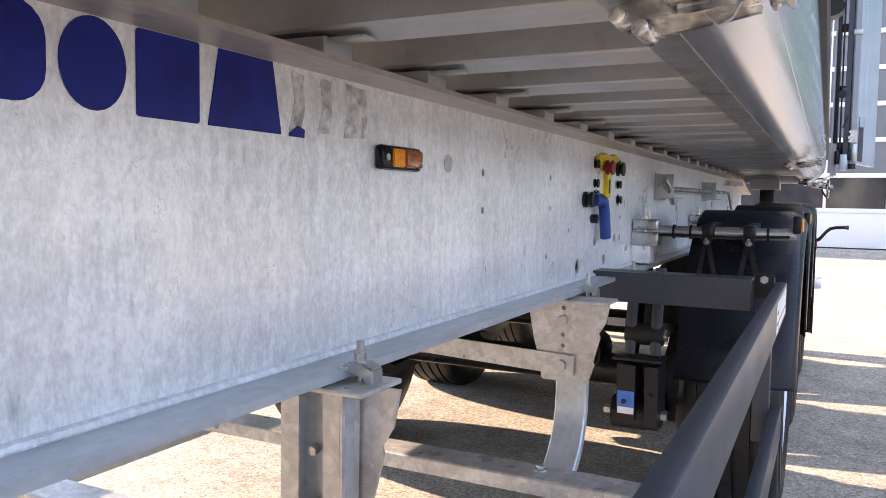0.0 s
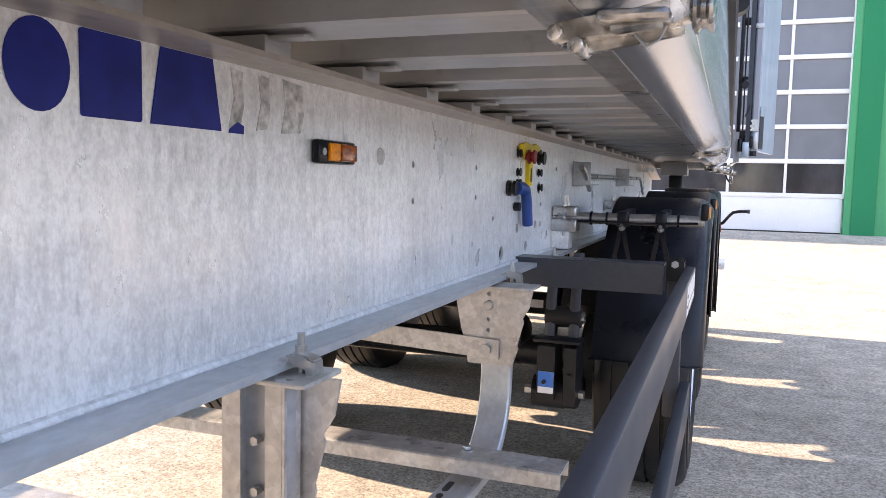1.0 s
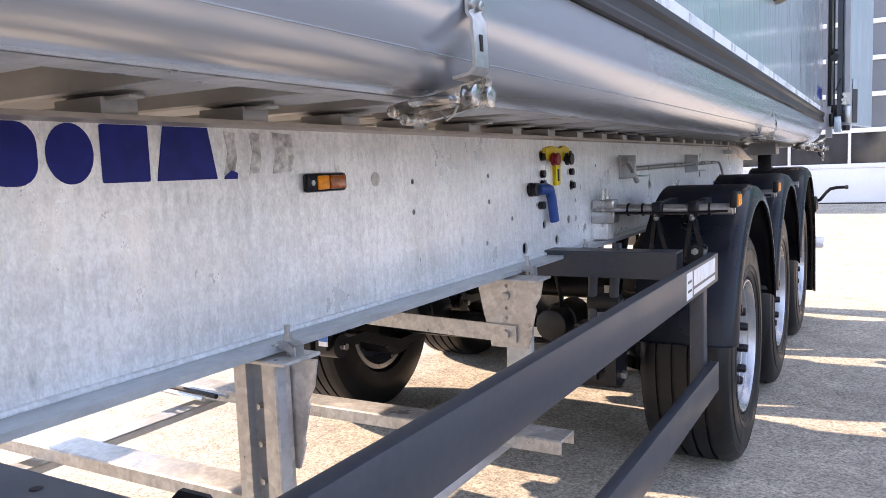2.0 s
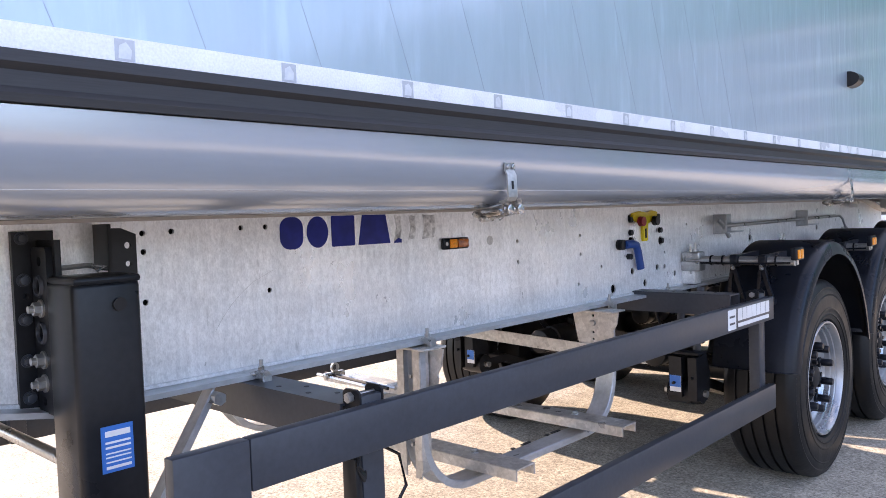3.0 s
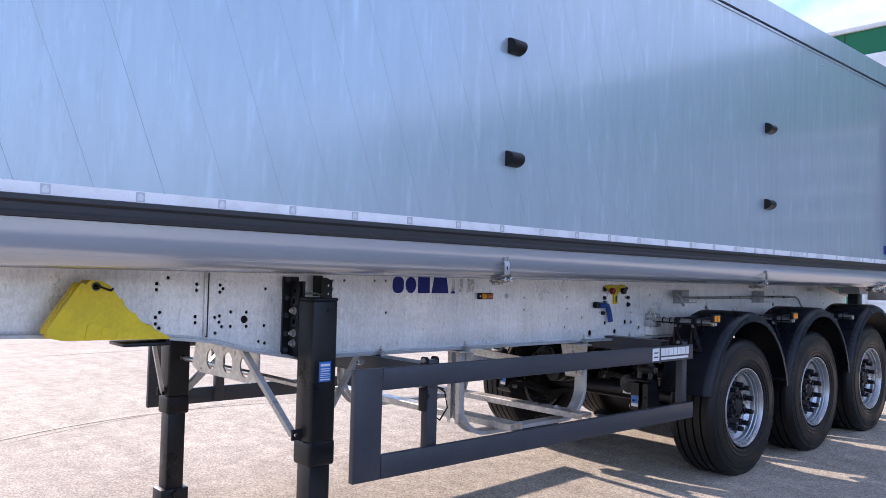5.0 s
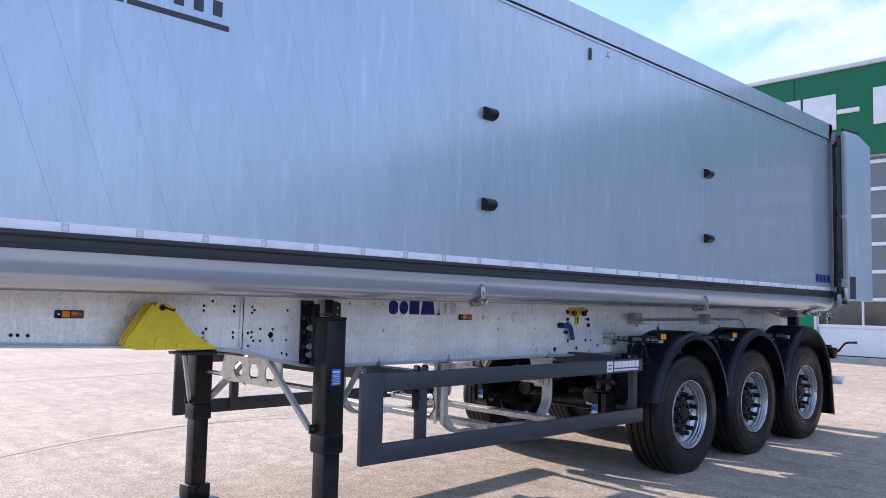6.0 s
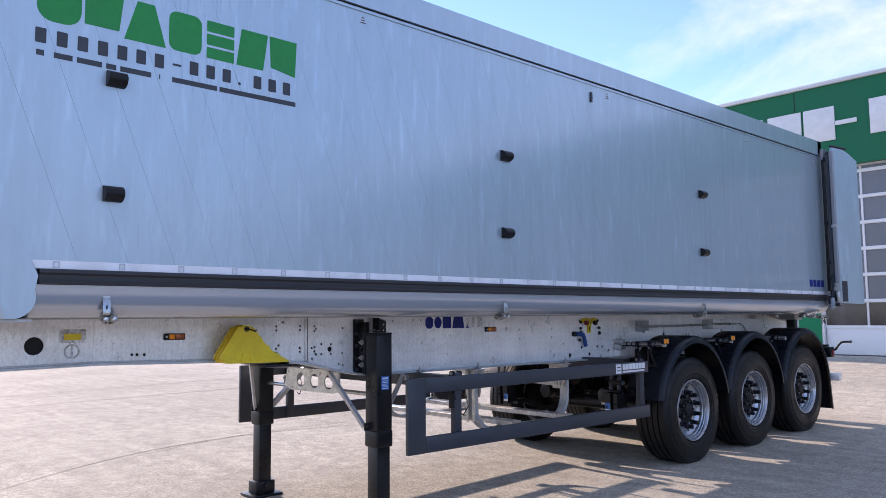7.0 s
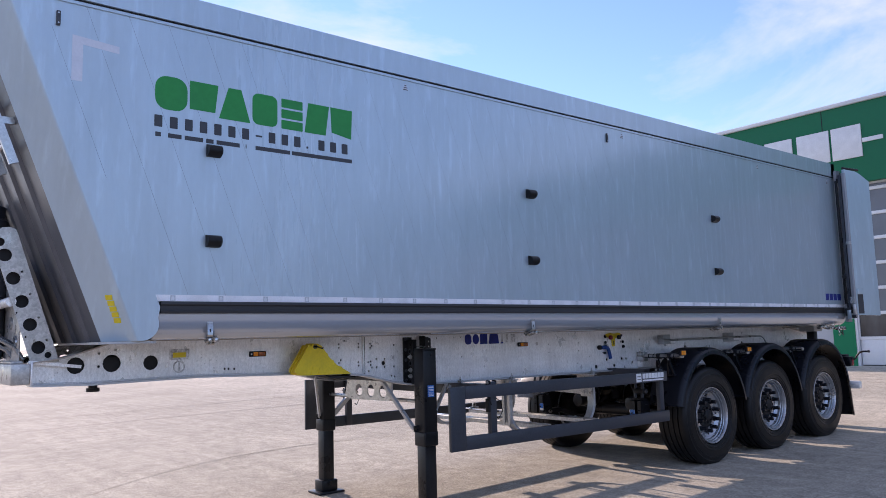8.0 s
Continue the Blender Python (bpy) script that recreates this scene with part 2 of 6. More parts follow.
# the front sheet's shade is put into this dark base colour
FRONT_SHADED = material("shaded_front_sheet", (0.10, 0.105, 0.12), 0.4, 0.3, 0.1, 40, 0.2, 2, (1, 1, 0.5), 0.0, 0.1)
ALU_TUBE = material("smooth_aluminium_profile", (0.45, 0.495, 0.56), 0.20, 0.6, 0.02, 30, 0.03, 1.5, (1, 0.5, 4), 0.0, 0.0)
FOOT_RAW = layered_metal("scratched_foot_aluminium", (0.42, 0.42, 0.42), 0.75, 0.34,
                         [(6, 6, (0.6, 2.5, 1), (0, 0, 0.2), 0.70, 1.15), (60, 4, (0.25, 1, 1), (0, 0, 0.6), 0.80, 1.15), (90, 3, (2, 0.15, 1), (0, 0, -0.2), 0.85, 1.12)], (8, 5, (1, 2, 1), 0.24, 0.48), None, 0.3)
ALU_RAW = layered_metal("mill_finish_aluminium", (0.52, 0.52, 0.515), 0.45, 0.5,
                        [(5, 6, (1, 1, 1), (0, 0, 0), 0.85, 1.06), (45, 3, (0.2, 1, 1), (0, 0, 0), 0.92, 1.05)], (6, 4, (1, 1, 1), 0.38, 0.6), None, 0.15)
GREASE = material("greasy_worn_zinc", (0.60, 0.585, 0.56), 0.22, 0.8, 0.45, 60, 0.85, 34, (1, 1, 1), 0.0, 0.12)
SEAM_FAINT = material("faint_seam", (0.335, 0.385, 0.455), 0.42, 0.35, 0.1, 50, 0.3, 2)
MARK_WHITE = material("white_emblem_spot", (0.72, 0.74, 0.77), 0.4, 0.2, 0.1, 100, 0.1, 8)
BLACK = material("black_gloss_paint", (0.013, 0.014, 0.017), 0.34, 0.0, 0.2, 60, 0.2, 5, (1, 1, 1), 0.0, 0.1, spec=0.28)
GREY = material("anthracite_paint", (0.043, 0.049, 0.062), 0.38, 0.05, 0.12, 70, 0.12, 3, (1, 1, 1), 0.0, 0.06, spec=0.4)
RUBBER = material("tyre_rubber", (0.0075, 0.0078, 0.009), 0.44, 0.0, 0.25, 50, 0.35, 5, (1, 1, 1), 0.0015, 0.12, spec=0.30)
PLASTIC = material("black_plastic", (0.0085, 0.0100, 0.0150), 0.30, 0.0, 0.2, 80, 0.25, 4, (1, 1, 1), 0.0003, 0.08, spec=0.25)
SEAL = material("dark_rubber_profile", (0.03, 0.03, 0.033), 0.55, 0.0, 0.2, 60, 0.25, 2, (1, 0.3, 8), 0.0, 0.1)
SILVER = material("silver_wheel_paint", (0.43, 0.445, 0.47), 0.3, 0.75, 0.06, 60, 0.12, 7, (1, 1, 1), 0.0, 0.1)
YELLOW = material("yellow_plastic", (0.78, 0.60, 0.012), 0.45, 0.0, 0.08, 60, 0.12, 8, (1, 1, 1), 0.0, 0.1)
BLUE_PL = material("blue_plastic", (0.012, 0.06, 0.26), 0.4, 0.0, 0.1, 60, 0.1, 8)
RED_PL = material("red_plastic", (0.25, 0.012, 0.02), 0.4, 0.0, 0.1, 60, 0.1, 8)
AMBER = material("amber_lens", (0.92, 0.30, 0.008), 0.3, 0.0, 0.25, 160, 0.1, 30, (1, 1, 1), 0.001, 0.03, coat=0.1, spec=0.3)
AMBER_DARK = material("dark_amber_lens", (0.42, 0.10, 0.012), 0.12, 0.0, 0.5, 120, 0.3, 40, (1, 1, 1), 0.001, 0.03, coat=0.6)
FOIL_BLUE = material("dark_blue_foil", (0.012, 0.022, 0.22), 0.4, 0.0, 0.2, 30, 0.12, 9, spec=0.25)
FOIL_GREEN = material("green_foil", (0.022, 0.27, 0.065), 0.45, 0.0, 0.06, 30, 0.08, 4, spec=0.25)
FOIL_GREY = material("dark_grey_foil", (0.035, 0.037, 0.045), 0.45, 0.0, 0.1, 40, 0.1, 4)
FOIL_WHITE = material("white_foil", (0.75, 0.76, 0.77), 0.4, 0.0, 0.05, 40, 0.08, 6)
GHOST = material("glue_residue", (0.66, 0.655, 0.64), 0.5, 0.25, 0.5, 70, 0.3, 16)
TAPE = material("reflective_tape", (0.90, 0.91, 0.94), 0.3, 0.0, 0.10, 230, 0.12, 5, (1, 1, 1), 0.0, 0.1)
TAPE_MARK = material("tape_emblem_grey", (0.52, 0.54, 0.58), 0.4, 0.2, 0.1, 100, 0.1, 8)
PALE_FOIL = material("pale_reflective_foil", (0.62, 0.62, 0.66), 0.35, 0.2, 0.05, 60, 0.08, 6)
LABEL_BLUE = material("blue_label", (0.03, 0.16, 0.52), 0.4, 0.0, 0.05, 60, 0.08, 20)
SEAM = material("seam_shadow_line", (0.21, 0.235, 0.28), 0.5, 0.6, 0.1, 50, 0.3, 2)
# dark steel parts, and painted shade inside holes and slots
DARK = material("dark_steel_and_hole_shade", (0.016, 0.016, 0.018), 0.6, 0.3, 0.2, 50, 0.2, 6)
GREEN_WALL = material("green_facade_panel", (0.002, 0.205, 0.085), 0.5, 0.0, 0.04, 30, 0.06, 0.7, spec=0.25)
SIGN_GREEN = material("dark_green_sign_panel", (0.002, 0.140, 0.062), 0.45, 0.0, 0.04, 30, 0.06, 0.7, spec=0.3)
GREEN_TRIM = material("light_green_trim", (0.03, 0.29, 0.12), 0.45, 0.0, 0.04, 30, 0.06, 1.5)
WHITE_WALL = material("white_door_paint", (0.76, 0.77, 0.78), 0.4, 0.0, 0.03, 30, 0.05, 1.5)
ROOF_EDGE = material("pale_grey_roof_edge", (0.55, 0.56, 0.57), 0.4, 0.2, 0.04, 30, 0.06, 2)
PANE = material("grey_acrylic_pane", (0.15, 0.165, 0.19), 0.2, 0.0, 0.05, 4, 0.18, 0.8, rough_var=0.06)
PANE_DARK = material("dark_window_pane", (0.05, 0.05, 0.055), 0.08, 0.0, 0.3, 6, 0.45, 1.6, (1, 1, 0.5), rough_var=0.03)
WOODS = material("unseen_foliage", (0.16, 0.185, 0.14), 0.8, 0.0, 0.4, 1.5, 0.3, 0.2)
FAR_WALL = material("pale_hall_wall", (0.45, 0.46, 0.47), 0.6, 0.0, 0.03, 20, 0.06, 0.5)


# ---- mesh tools ----
def box(bm, x0, x1, y0, y1, z0, z1, bevel=0.0, seg=2, turn=None):
    r = bmesh.ops.create_cube(bm, size=1.0)
    vs = r["verts"]
    for v in vs:
        v.co = Vector(((x0 + x1) / 2 + v.co.x * (x1 - x0), (y0 + y1) / 2 + v.co.y * (y1 - y0), (z0 + z1) / 2 + v.co.z * (z1 - z0)))
    if turn is not None:
        bmesh.ops.transform(bm, matrix=turn, verts=vs)
    if bevel:
        es = list({e for v in vs for e in v.link_edges})
        bmesh.ops.bevel(bm, geom=es, offset=bevel, segments=seg, affect="EDGES", profile=0.5)
    return bm


def cyl(bm, p0, p1, r, seg=16, r2=None, bevel=0.0):
    p0, p1 = Vector(p0), Vector(p1)
    d = p1 - p0
    m = Matrix.Translation((p0 + p1) / 2) @ d.to_track_quat("Z", "Y").to_matrix().to_4x4()
    res = bmesh.ops.create_cone(bm, cap_ends=True, segments=seg, radius1=r, radius2=r if r2 is None else r2, depth=d.length, matrix=m)
    if bevel:
        es = [e for e in {e for v in res["verts"] for e in v.link_edges} if any(len(f.verts) > 4 for f in e.link_faces)]
        bmesh.ops.bevel(bm, geom=es, offset=bevel, segments=2, affect="EDGES", profile=0.5)
    return bm


def sweep(bm, path, section, up=(0, 0, 1), closed=False):
    """Carries a closed section of (side, up) pairs along a path of points."""
    pts = [Vector(p) for p in path]
    up = Vector(up)
    rings = []
    for i, p in enumerate(pts):
        a = pts[i] - pts[i - 1] if i else pts[1] - pts[0]
        b = pts[i + 1] - pts[i] if i < len(pts) - 1 else a
        a, b = a.normalized(), b.normalized()
        t = (a + b).normalized()
        side = t.cross(up)
        side = side.normalized() if side.length > 1e-5 else Vector((1, 0, 0))
        nrm = side.cross(t).normalized()
        k = 1.0 / max(0.35, t.dot(b))
        inplane = (b - a)
        rings.append([bm.verts.new(p + side * s * (k if abs(inplane.dot(side)) > abs(inplane.dot(nrm)) else 1) + nrm * u * (k if abs(inplane.dot(nrm)) >= abs(inplane.dot(side)) else 1)) for s, u in section])
    n = len(section)
    for r0, r1 in zip(rings, rings[1:]):
        for j in range(n):
            bm.faces.new((r0[j], r0[(j + 1) % n], r1[(j + 1) % n], r1[j]))
    bm.faces.new(rings[0][::-1])
    bm.faces.new(rings[-1])
    return bm


def rect(w, h):
    return [(-w / 2, -h / 2), (w / 2, -h / 2), (w / 2, h / 2), (-w / 2, h / 2)]


def ring(r, seg=10):
    return [(r * math.cos(2 * math.pi * k / seg), r * math.sin(2 * math.pi * k / seg)) for k in range(seg)]


def prism(bm, outline, axis, a, b):
    """A polygon drawn in the plane across an axis, drawn out from a to b."""
    def at(u, v, w):
        return {"x": (w, u, v), "y": (u, w, v), "z": (u, v, w)}[axis]
    lo = [bm.verts.new(at(u, v, a)) for u, v in outline]
    hi = [bm.verts.new(at(u, v, b)) for u, v in outline]
    n = len(outline)
    for j in range(n):
        bm.faces.new((lo[j], lo[(j + 1) % n], hi[(j + 1) % n], hi[j]))
    bm.faces.new(lo[::-1])
    bm.faces.new(hi)
    return bm


def plate(bm, outline, holes, axis, a, b, seg=12):
    """A flat plate with round holes (u, v, r) right through it."""
    def at(u, v, w):
        return {"x": (w, u, v), "y": (u, w, v), "z": (u, v, w)}[axis]
    tmp = bmesh.new()
    edges = []
    for loop in [outline] + [[(u + r * math.cos(2 * math.pi * k / seg), v + r * math.sin(2 * math.pi * k / seg)) for k in range(seg)] for u, v, r in holes]:
        vs = [tmp.verts.new(at(u, v, a)) for u, v in loop]
        edges += [tmp.edges.new((vs[k], vs[(k + 1) % len(vs)])) for k in range(len(vs))]
    bmesh.ops.triangle_fill(tmp, use_beauty=True, edges=edges)
    ext = bmesh.ops.extrude_face_region(tmp, geom=list(tmp.faces))
    shift = {"x": (b - a, 0, 0), "y": (0, b - a, 0), "z": (0, 0, b - a)}[axis]
    bmesh.ops.translate(tmp, vec=shift, verts=[g for g in ext["geom"] if isinstance(g, bmesh.types.BMVert)])
    me = bpy.data.meshes.new("tmp")
    tmp.to_mesh(me)
    tmp.free()
    bm.from_mesh(me)
    bpy.data.meshes.remove(me)
    return bm


def rounded(u0, u1, v0, v1, radius, steps=5):
    """The outline of a rectangle with rounded corners."""
    out = []
    for cu, cv, a0 in ((u1 - radius, v0 + radius, -90), (u1 - radius, v1 - radius, 0), (u0 + radius, v1 - radius, 90), (u0 + radius, v0 + radius, 180)):
        for k in range(steps + 1):
            a = radians(a0 + 90 * k / steps)
            out.append((cu + radius * math.cos(a), cv + radius * math.sin(a)))
    return out


def lathe(bm, profile, seg=48, centre=(0, 0, 0)):
    """Turns a profile of (x, radius) about the x axis."""
    c = Vector(centre)
    rings = []
    for x, r in profile:
        if r < 1e-5:
            rings.append([bm.verts.new(c + Vector((x, 0, 0)))])
        else:
            rings.append([bm.verts.new(c + Vector((x, r * math.cos(2 * math.pi * k / seg), r * math.sin(2 * math.pi * k / seg)))) for k in range(seg)])
    for r0, r1 in zip(rings, rings[1:]):
        for k in range(seg):
            a, b = r0[k % len(r0)], r0[(k + 1) % len(r0)]
            c1, d = r1[(k + 1) % len(r1)], r1[k % len(r1)]
            f = []
            for v in (a, b, c1, d):
                if v not in f:
                    f.append(v)
            if len(f) > 2:
                bm.faces.new(f)
    return bm


def lathe_z(centre, prof, seg=24):
    bm = lathe(B(), [(z, r) for z, r in prof], seg)
    bmesh.ops.transform(bm, matrix=Matrix.Translation((centre[0], centre[1], 0)) @ Matrix.Rotation(radians(-90), 4, "Y"), verts=bm.verts)
    return bm


def lathe_y(centre, prof, seg=24):
    bm = lathe(B(), [(-d, radius) for d, radius in prof], seg)
    bmesh.ops.transform(bm, matrix=Matrix.Translation(centre) @ Matrix.Rotation(radians(90), 4, "Z"), verts=bm.verts)
    return bm


def mesh_of(name, bm, mat, smooth=35.0):
    bmesh.ops.recalc_face_normals(bm, faces=list(bm.faces))
    me = bpy.data.meshes.new(name)
    bm.to_mesh(me)
    bm.free()
    me.materials.append(mat)
    me.polygons.foreach_set("use_smooth", [True] * len(me.polygons))
    me.set_sharp_from_angle(angle=radians(smooth))
    return me


def part(name, bm, mat, parent, label="", smooth=35.0, at=None):
    ob = new(name, mesh_of(name, bm, mat, smooth))
    ob.parent = parent
    if at is not None:
        ob.matrix_basis = at
    if label:
        tagged(ob, label)
    return ob


def thing(name, label, category, base=(0, 0, 0), **more):
    ob = new(name)
    ob.location = base
    ob.empty_display_size = 0.2
    return tagged(ob, label, category, **more)


def B():
    return bmesh.new()


def ground_z(y):
    """The yard falls gently towards the trailer's nose and rises to the hall."""
    y = max(-8.0, min(y, 13.0))
    z = -0.05 + 0.0145 * y
    if y > 6.2:
        z += 0.48 * ((y - 6.2) / 6.8) ** 1.15
    return z


# ---- ground ----
def build_ground():
    bm = B()
    xs = [-900, -200, -60, -25, -12, -6, -3, 0, 3, 6, 12, 25, 60, 200, 900]
    ys = [-900, -200, -60, -25, -8, -4, 0, 3, 5, 6.2, 7, 8, 9, 10, 11, 12, 13, 30, 100, 900]
    grid = [[bm.verts.new((x, y, ground_z(y))) for x in xs] for y in ys]
    for r0, r1 in zip(grid, grid[1:]):
        for k in range(len(xs) - 1):
            bm.faces.new((r0[k], r0[k + 1], r1[k + 1], r1[k]))
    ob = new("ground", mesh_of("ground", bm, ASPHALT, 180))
    tagged(ob, "pale worn asphalt yard with stone grains and faint tyre marks", "yard", kind="structure")
    # long bowed tyre marks beyond the trailer
    for x, y0, y1, bow, turn, width, mat in ((-12.1, -6.0, 8.0, 0.16, -0.012, 0.07, RUBBED), (-10.0, -6.0, 7.0, 0.30, 0.010, 0.08, RUBBED),
                                             (-3.98, -2.0, 3.4, 1.05, 0.0, 0.035, RUBBED_FAINT), (-4.1, -1.0, 4.2, 0.7, 0.02, 0.02, RUBBED_FAINT)):
        bm, rows = B(), []
        for k in range(25):
            y = y0 + (y1 - y0) * k / 24
            u = 2.0 * k / 24 - 1.2
            c = x + bow * u * u + turn * (y - y0)
            w = width * (0.25 + 0.75 * math.sin(math.pi * (k + 0.5) / 25)) / 2
            rows.append([bm.verts.new((c + s * w, y, ground_z(y) + 0.004)) for s in (-1, 1)])
        for r0, r1 in zip(rows, rows[1:]):
            bm.faces.new((r0[0], r0[1], r1[1], r1[0]))
        part("tyre_mark", bm, mat, ob, "thin dark bowed tyre mark", 180)


build_ground()


# ---- workshop hall behind the trailer ----
HALL_Y = 13.0
DOOR_X0, DOOR_X1, DOOR_Z0, DOOR_Z1 = -1.30, 2.84, 0.61, 4.42
DOOR_PITCH = 4.80                            # from one door to the next
ROW = 0.523                                  # height of one door section


def sectional_door(hall, shift, inv):
    x0, x1 = DOOR_X0 + shift, DOOR_X1 + shift
    door = part("sectional_door", box(B(), x0, x1, HALL_Y + 0.10, HALL_Y + 0.14, DOOR_Z0, DOOR_Z1), WHITE_WALL, hall, "white sectional door with grey glazed rows", at=inv)
    cols = [x0 + (x1 - x0) * k / 5 for k in range(6)]
    rows = [1.19 + ROW * k for k in range(7)]
    part("bottom_section", box(B(), x0 + 0.02, x1 - 0.02, HALL_Y + 0.06, HALL_Y + 0.10, DOOR_Z0 + 0.03, 1.155, 0.006), WHITE_WALL, door)
    part("bottom_seal", box(B(), x0 + 0.02, x1 - 0.02, HALL_Y + 0.07, HALL_Y + 0.10, DOOR_Z0, DOOR_Z0 + 0.028), SEAL, door)
    for k, z in enumerate(rows):
        if z > DOOR_Z1:
            break
        part("cross_rail", box(B(), x0, x1, HALL_Y + 0.045, HALL_Y + 0.10, z - 0.035, z + 0.035, 0.006), WHITE_WALL, door)
        top = min(z + ROW - 0.035, DOOR_Z1)
        for c0, c1 in zip(cols, cols[1:]):
            part("pane", box(B(), c0 + 0.022, c1 - 0.022, HALL_Y + 0.080, HALL_Y + 0.098, z + 0.036, top - 0.001), PANE_DARK if k == 0 else PANE, door,
                 "clear dark pane" if k == 0 else "")
    for c in cols:
        part("mullion", box(B(), c - 0.021, c + 0.021, HALL_Y + 0.052, HALL_Y + 0.096, 1.157, DOOR_Z1, 0.004), WHITE_WALL, door)


def build_hall():
    hall = thing("workshop_hall", "workshop hall with white sectional doors and green sign band", "building", (0, HALL_Y, 0.5))
    hall_x0, hall_x1, sign_z0, sign_z1 = -14.0, 30.0, 4.46, 6.16
    shell = lambda *a, **k: box(B(), *a, **k)
    inv = Matrix.Translation((0, -HALL_Y, -0.5))

    def add(name, bm, mat, label="", parent=None):
        ob = part(name, bm, mat, parent or hall, label)
        if parent is None:
            ob.matrix_basis = inv
        return ob
    add("wall", shell(hall_x0, DOOR_X0 - 0.50, HALL_Y, HALL_Y + 0.3, 0.3, sign_z0), FAR_WALL, "pale wall behind the trailer")
    add("wall", shell(DOOR_X1 + 2 * DOOR_PITCH + 0.62, hall_x1, HALL_Y + 0.02, HALL_Y + 0.3, 0.3, sign_z0), FAR_WALL, "pale panelled wall")
    add("pillar", shell(DOOR_X0 - 0.50, DOOR_X0 - 0.045, HALL_Y - 0.03, HALL_Y + 0.3, 0.3, sign_z0), GREEN_WALL)
    add("door_jamb", shell(DOOR_X0 - 0.045, DOOR_X0, HALL_Y - 0.012, HALL_Y + 0.2, 0.3, DOOR_Z1), WHITE_WALL)
    for k in range(3):
        x = DOOR_X1 + k * DOOR_PITCH
        add("door_jamb", shell(x, x + 0.10, HALL_Y - 0.012, HALL_Y + 0.2, 0.3, sign_z0), GREEN_TRIM, "light green jamb")
        add("pillar", shell(x + 0.10, x + 0.42, HALL_Y - 0.03, HALL_Y + 0.3, 0.3, sign_z0), GREEN_WALL)
        add("door_jamb", shell(x + 0.42, x + 0.62, HALL_Y - 0.012, HALL_Y + 0.2, 0.3, sign_z0), GREEN_TRIM)
        add("door_jamb", shell(x + 0.62, x + 0.66, HALL_Y - 0.004, HALL_Y + 0.2, 0.3, DOOR_Z1), WHITE_WALL)
        add("lintel", shell(DOOR_X0 + k * DOOR_PITCH, x, HALL_Y + 0.02, HALL_Y + 0.3, DOOR_Z1, sign_z0), ROOF_EDGE)
    add("sign_band", shell(hall_x0, hall_x1, HALL_Y - 0.12, HALL_Y + 0.3, sign_z0, sign_z1), SIGN_GREEN, "dark green sign band")
    for x in (-8.0, -1.63, 4.7, 11.0):
        add("sign_joint", shell(x - 0.008, x + 0.008, HALL_Y - 0.124, HALL_Y - 0.1, sign_z0, sign_z1), DARK)
    add("roof_edge", shell(hall_x0, hall_x1, HALL_Y - 0.17, HALL_Y + 0.4, sign_z1, sign_z1 + 0.09, 0.01), ROOF_EDGE)
    add("roof", shell(hall_x0, hall_x1, HALL_Y + 0.3, HALL_Y + 30, 5.9, 6.1), ROOF_EDGE)
    add("back_wall", shell(hall_x0, hall_x1, HALL_Y + 29.7, HALL_Y + 30, 0.3, 5.9), FAR_WALL)
    add("side_wall", shell(hall_x0, hall_x0 + 0.3, HALL_Y + 0.3, HALL_Y + 29.7, 0.3, 5.9), FAR_WALL)
    add("side_wall", shell(hall_x1 - 0.3, hall_x1, HALL_Y + 0.3, HALL_Y + 29.7, 0.3, 5.9), FAR_WALL)
    # the sign's lettering stands as plain white blocks
    for x0, x1, z0, z1 in ((-2.97, -2.32, 5.0, 5.70), (-2.21, -1.50, 5.0, 5.70), (-1.45, -0.83, 5.0, 5.70), (-0.82, -0.41, 5.29, 5.38), (-0.17, 0.42, 5.0, 5.70)):
        add("sign_block", shell(x0, x1, HALL_Y - 0.15, HALL_Y - 0.12, z0, z1, 0.006), FOIL_WHITE, "plain white block")
    for k in range(3):
        sectional_door(hall, k * DOOR_PITCH, inv)


build_hall()



def unseen_woods():
    """Unseen trees beyond the yard, added to dim body reflections; uneven crowns, one mesh."""
    rnd = random.Random(11)
    bm = B()
    for k in range(170):
        a = radians(rnd.uniform(50, 175))
        d = rnd.uniform(85, 125)
        h = rnd.uniform(5, 11)
        c = Vector((d * math.sin(a), d * math.cos(a), 0.5))
        made = bmesh.ops.create_icosphere(bm, subdivisions=2, radius=1.0)["verts"]
        w = rnd.uniform(2.5, 5.0)
        for v in made:
            j = rnd.uniform(0.72, 1.2)
            v.co = c + Vector((v.co.x * w * j, v.co.y * w * j, h * 0.55 + v.co.z * h * 0.5 * j))
    ob = new("unseen_woods", mesh_of("unseen_woods", bm, WOODS, 20))
    tagged(ob, "unseen belt of dark green trees beyond the yard, added to dim reflections", "trees", kind="stuff")


unseen_woods()


# ---- the trailer ----
XC = -0.06                                   # its middle line
SIDE, WEB, GUARD = 1.212, 0.59, 1.137
HUBS = (3.611, 4.906, 6.219)
trailer = thing("tipper_trailer", "silver aluminium tipper semi-trailer with galvanised chassis and three axles, parked", "trailer")


def mirror(x):
    return 2 * XC - x


def mirrored(ob):
    """A copy of a part with its pieces on the other side of the middle line."""
    m = Matrix.Translation((2 * XC, 0, 0)) @ Matrix.Diagonal((-1, 1, 1, 1))
    c = copy_thing(ob, Matrix())
    c.matrix_basis = m @ ob.matrix_basis
    return c


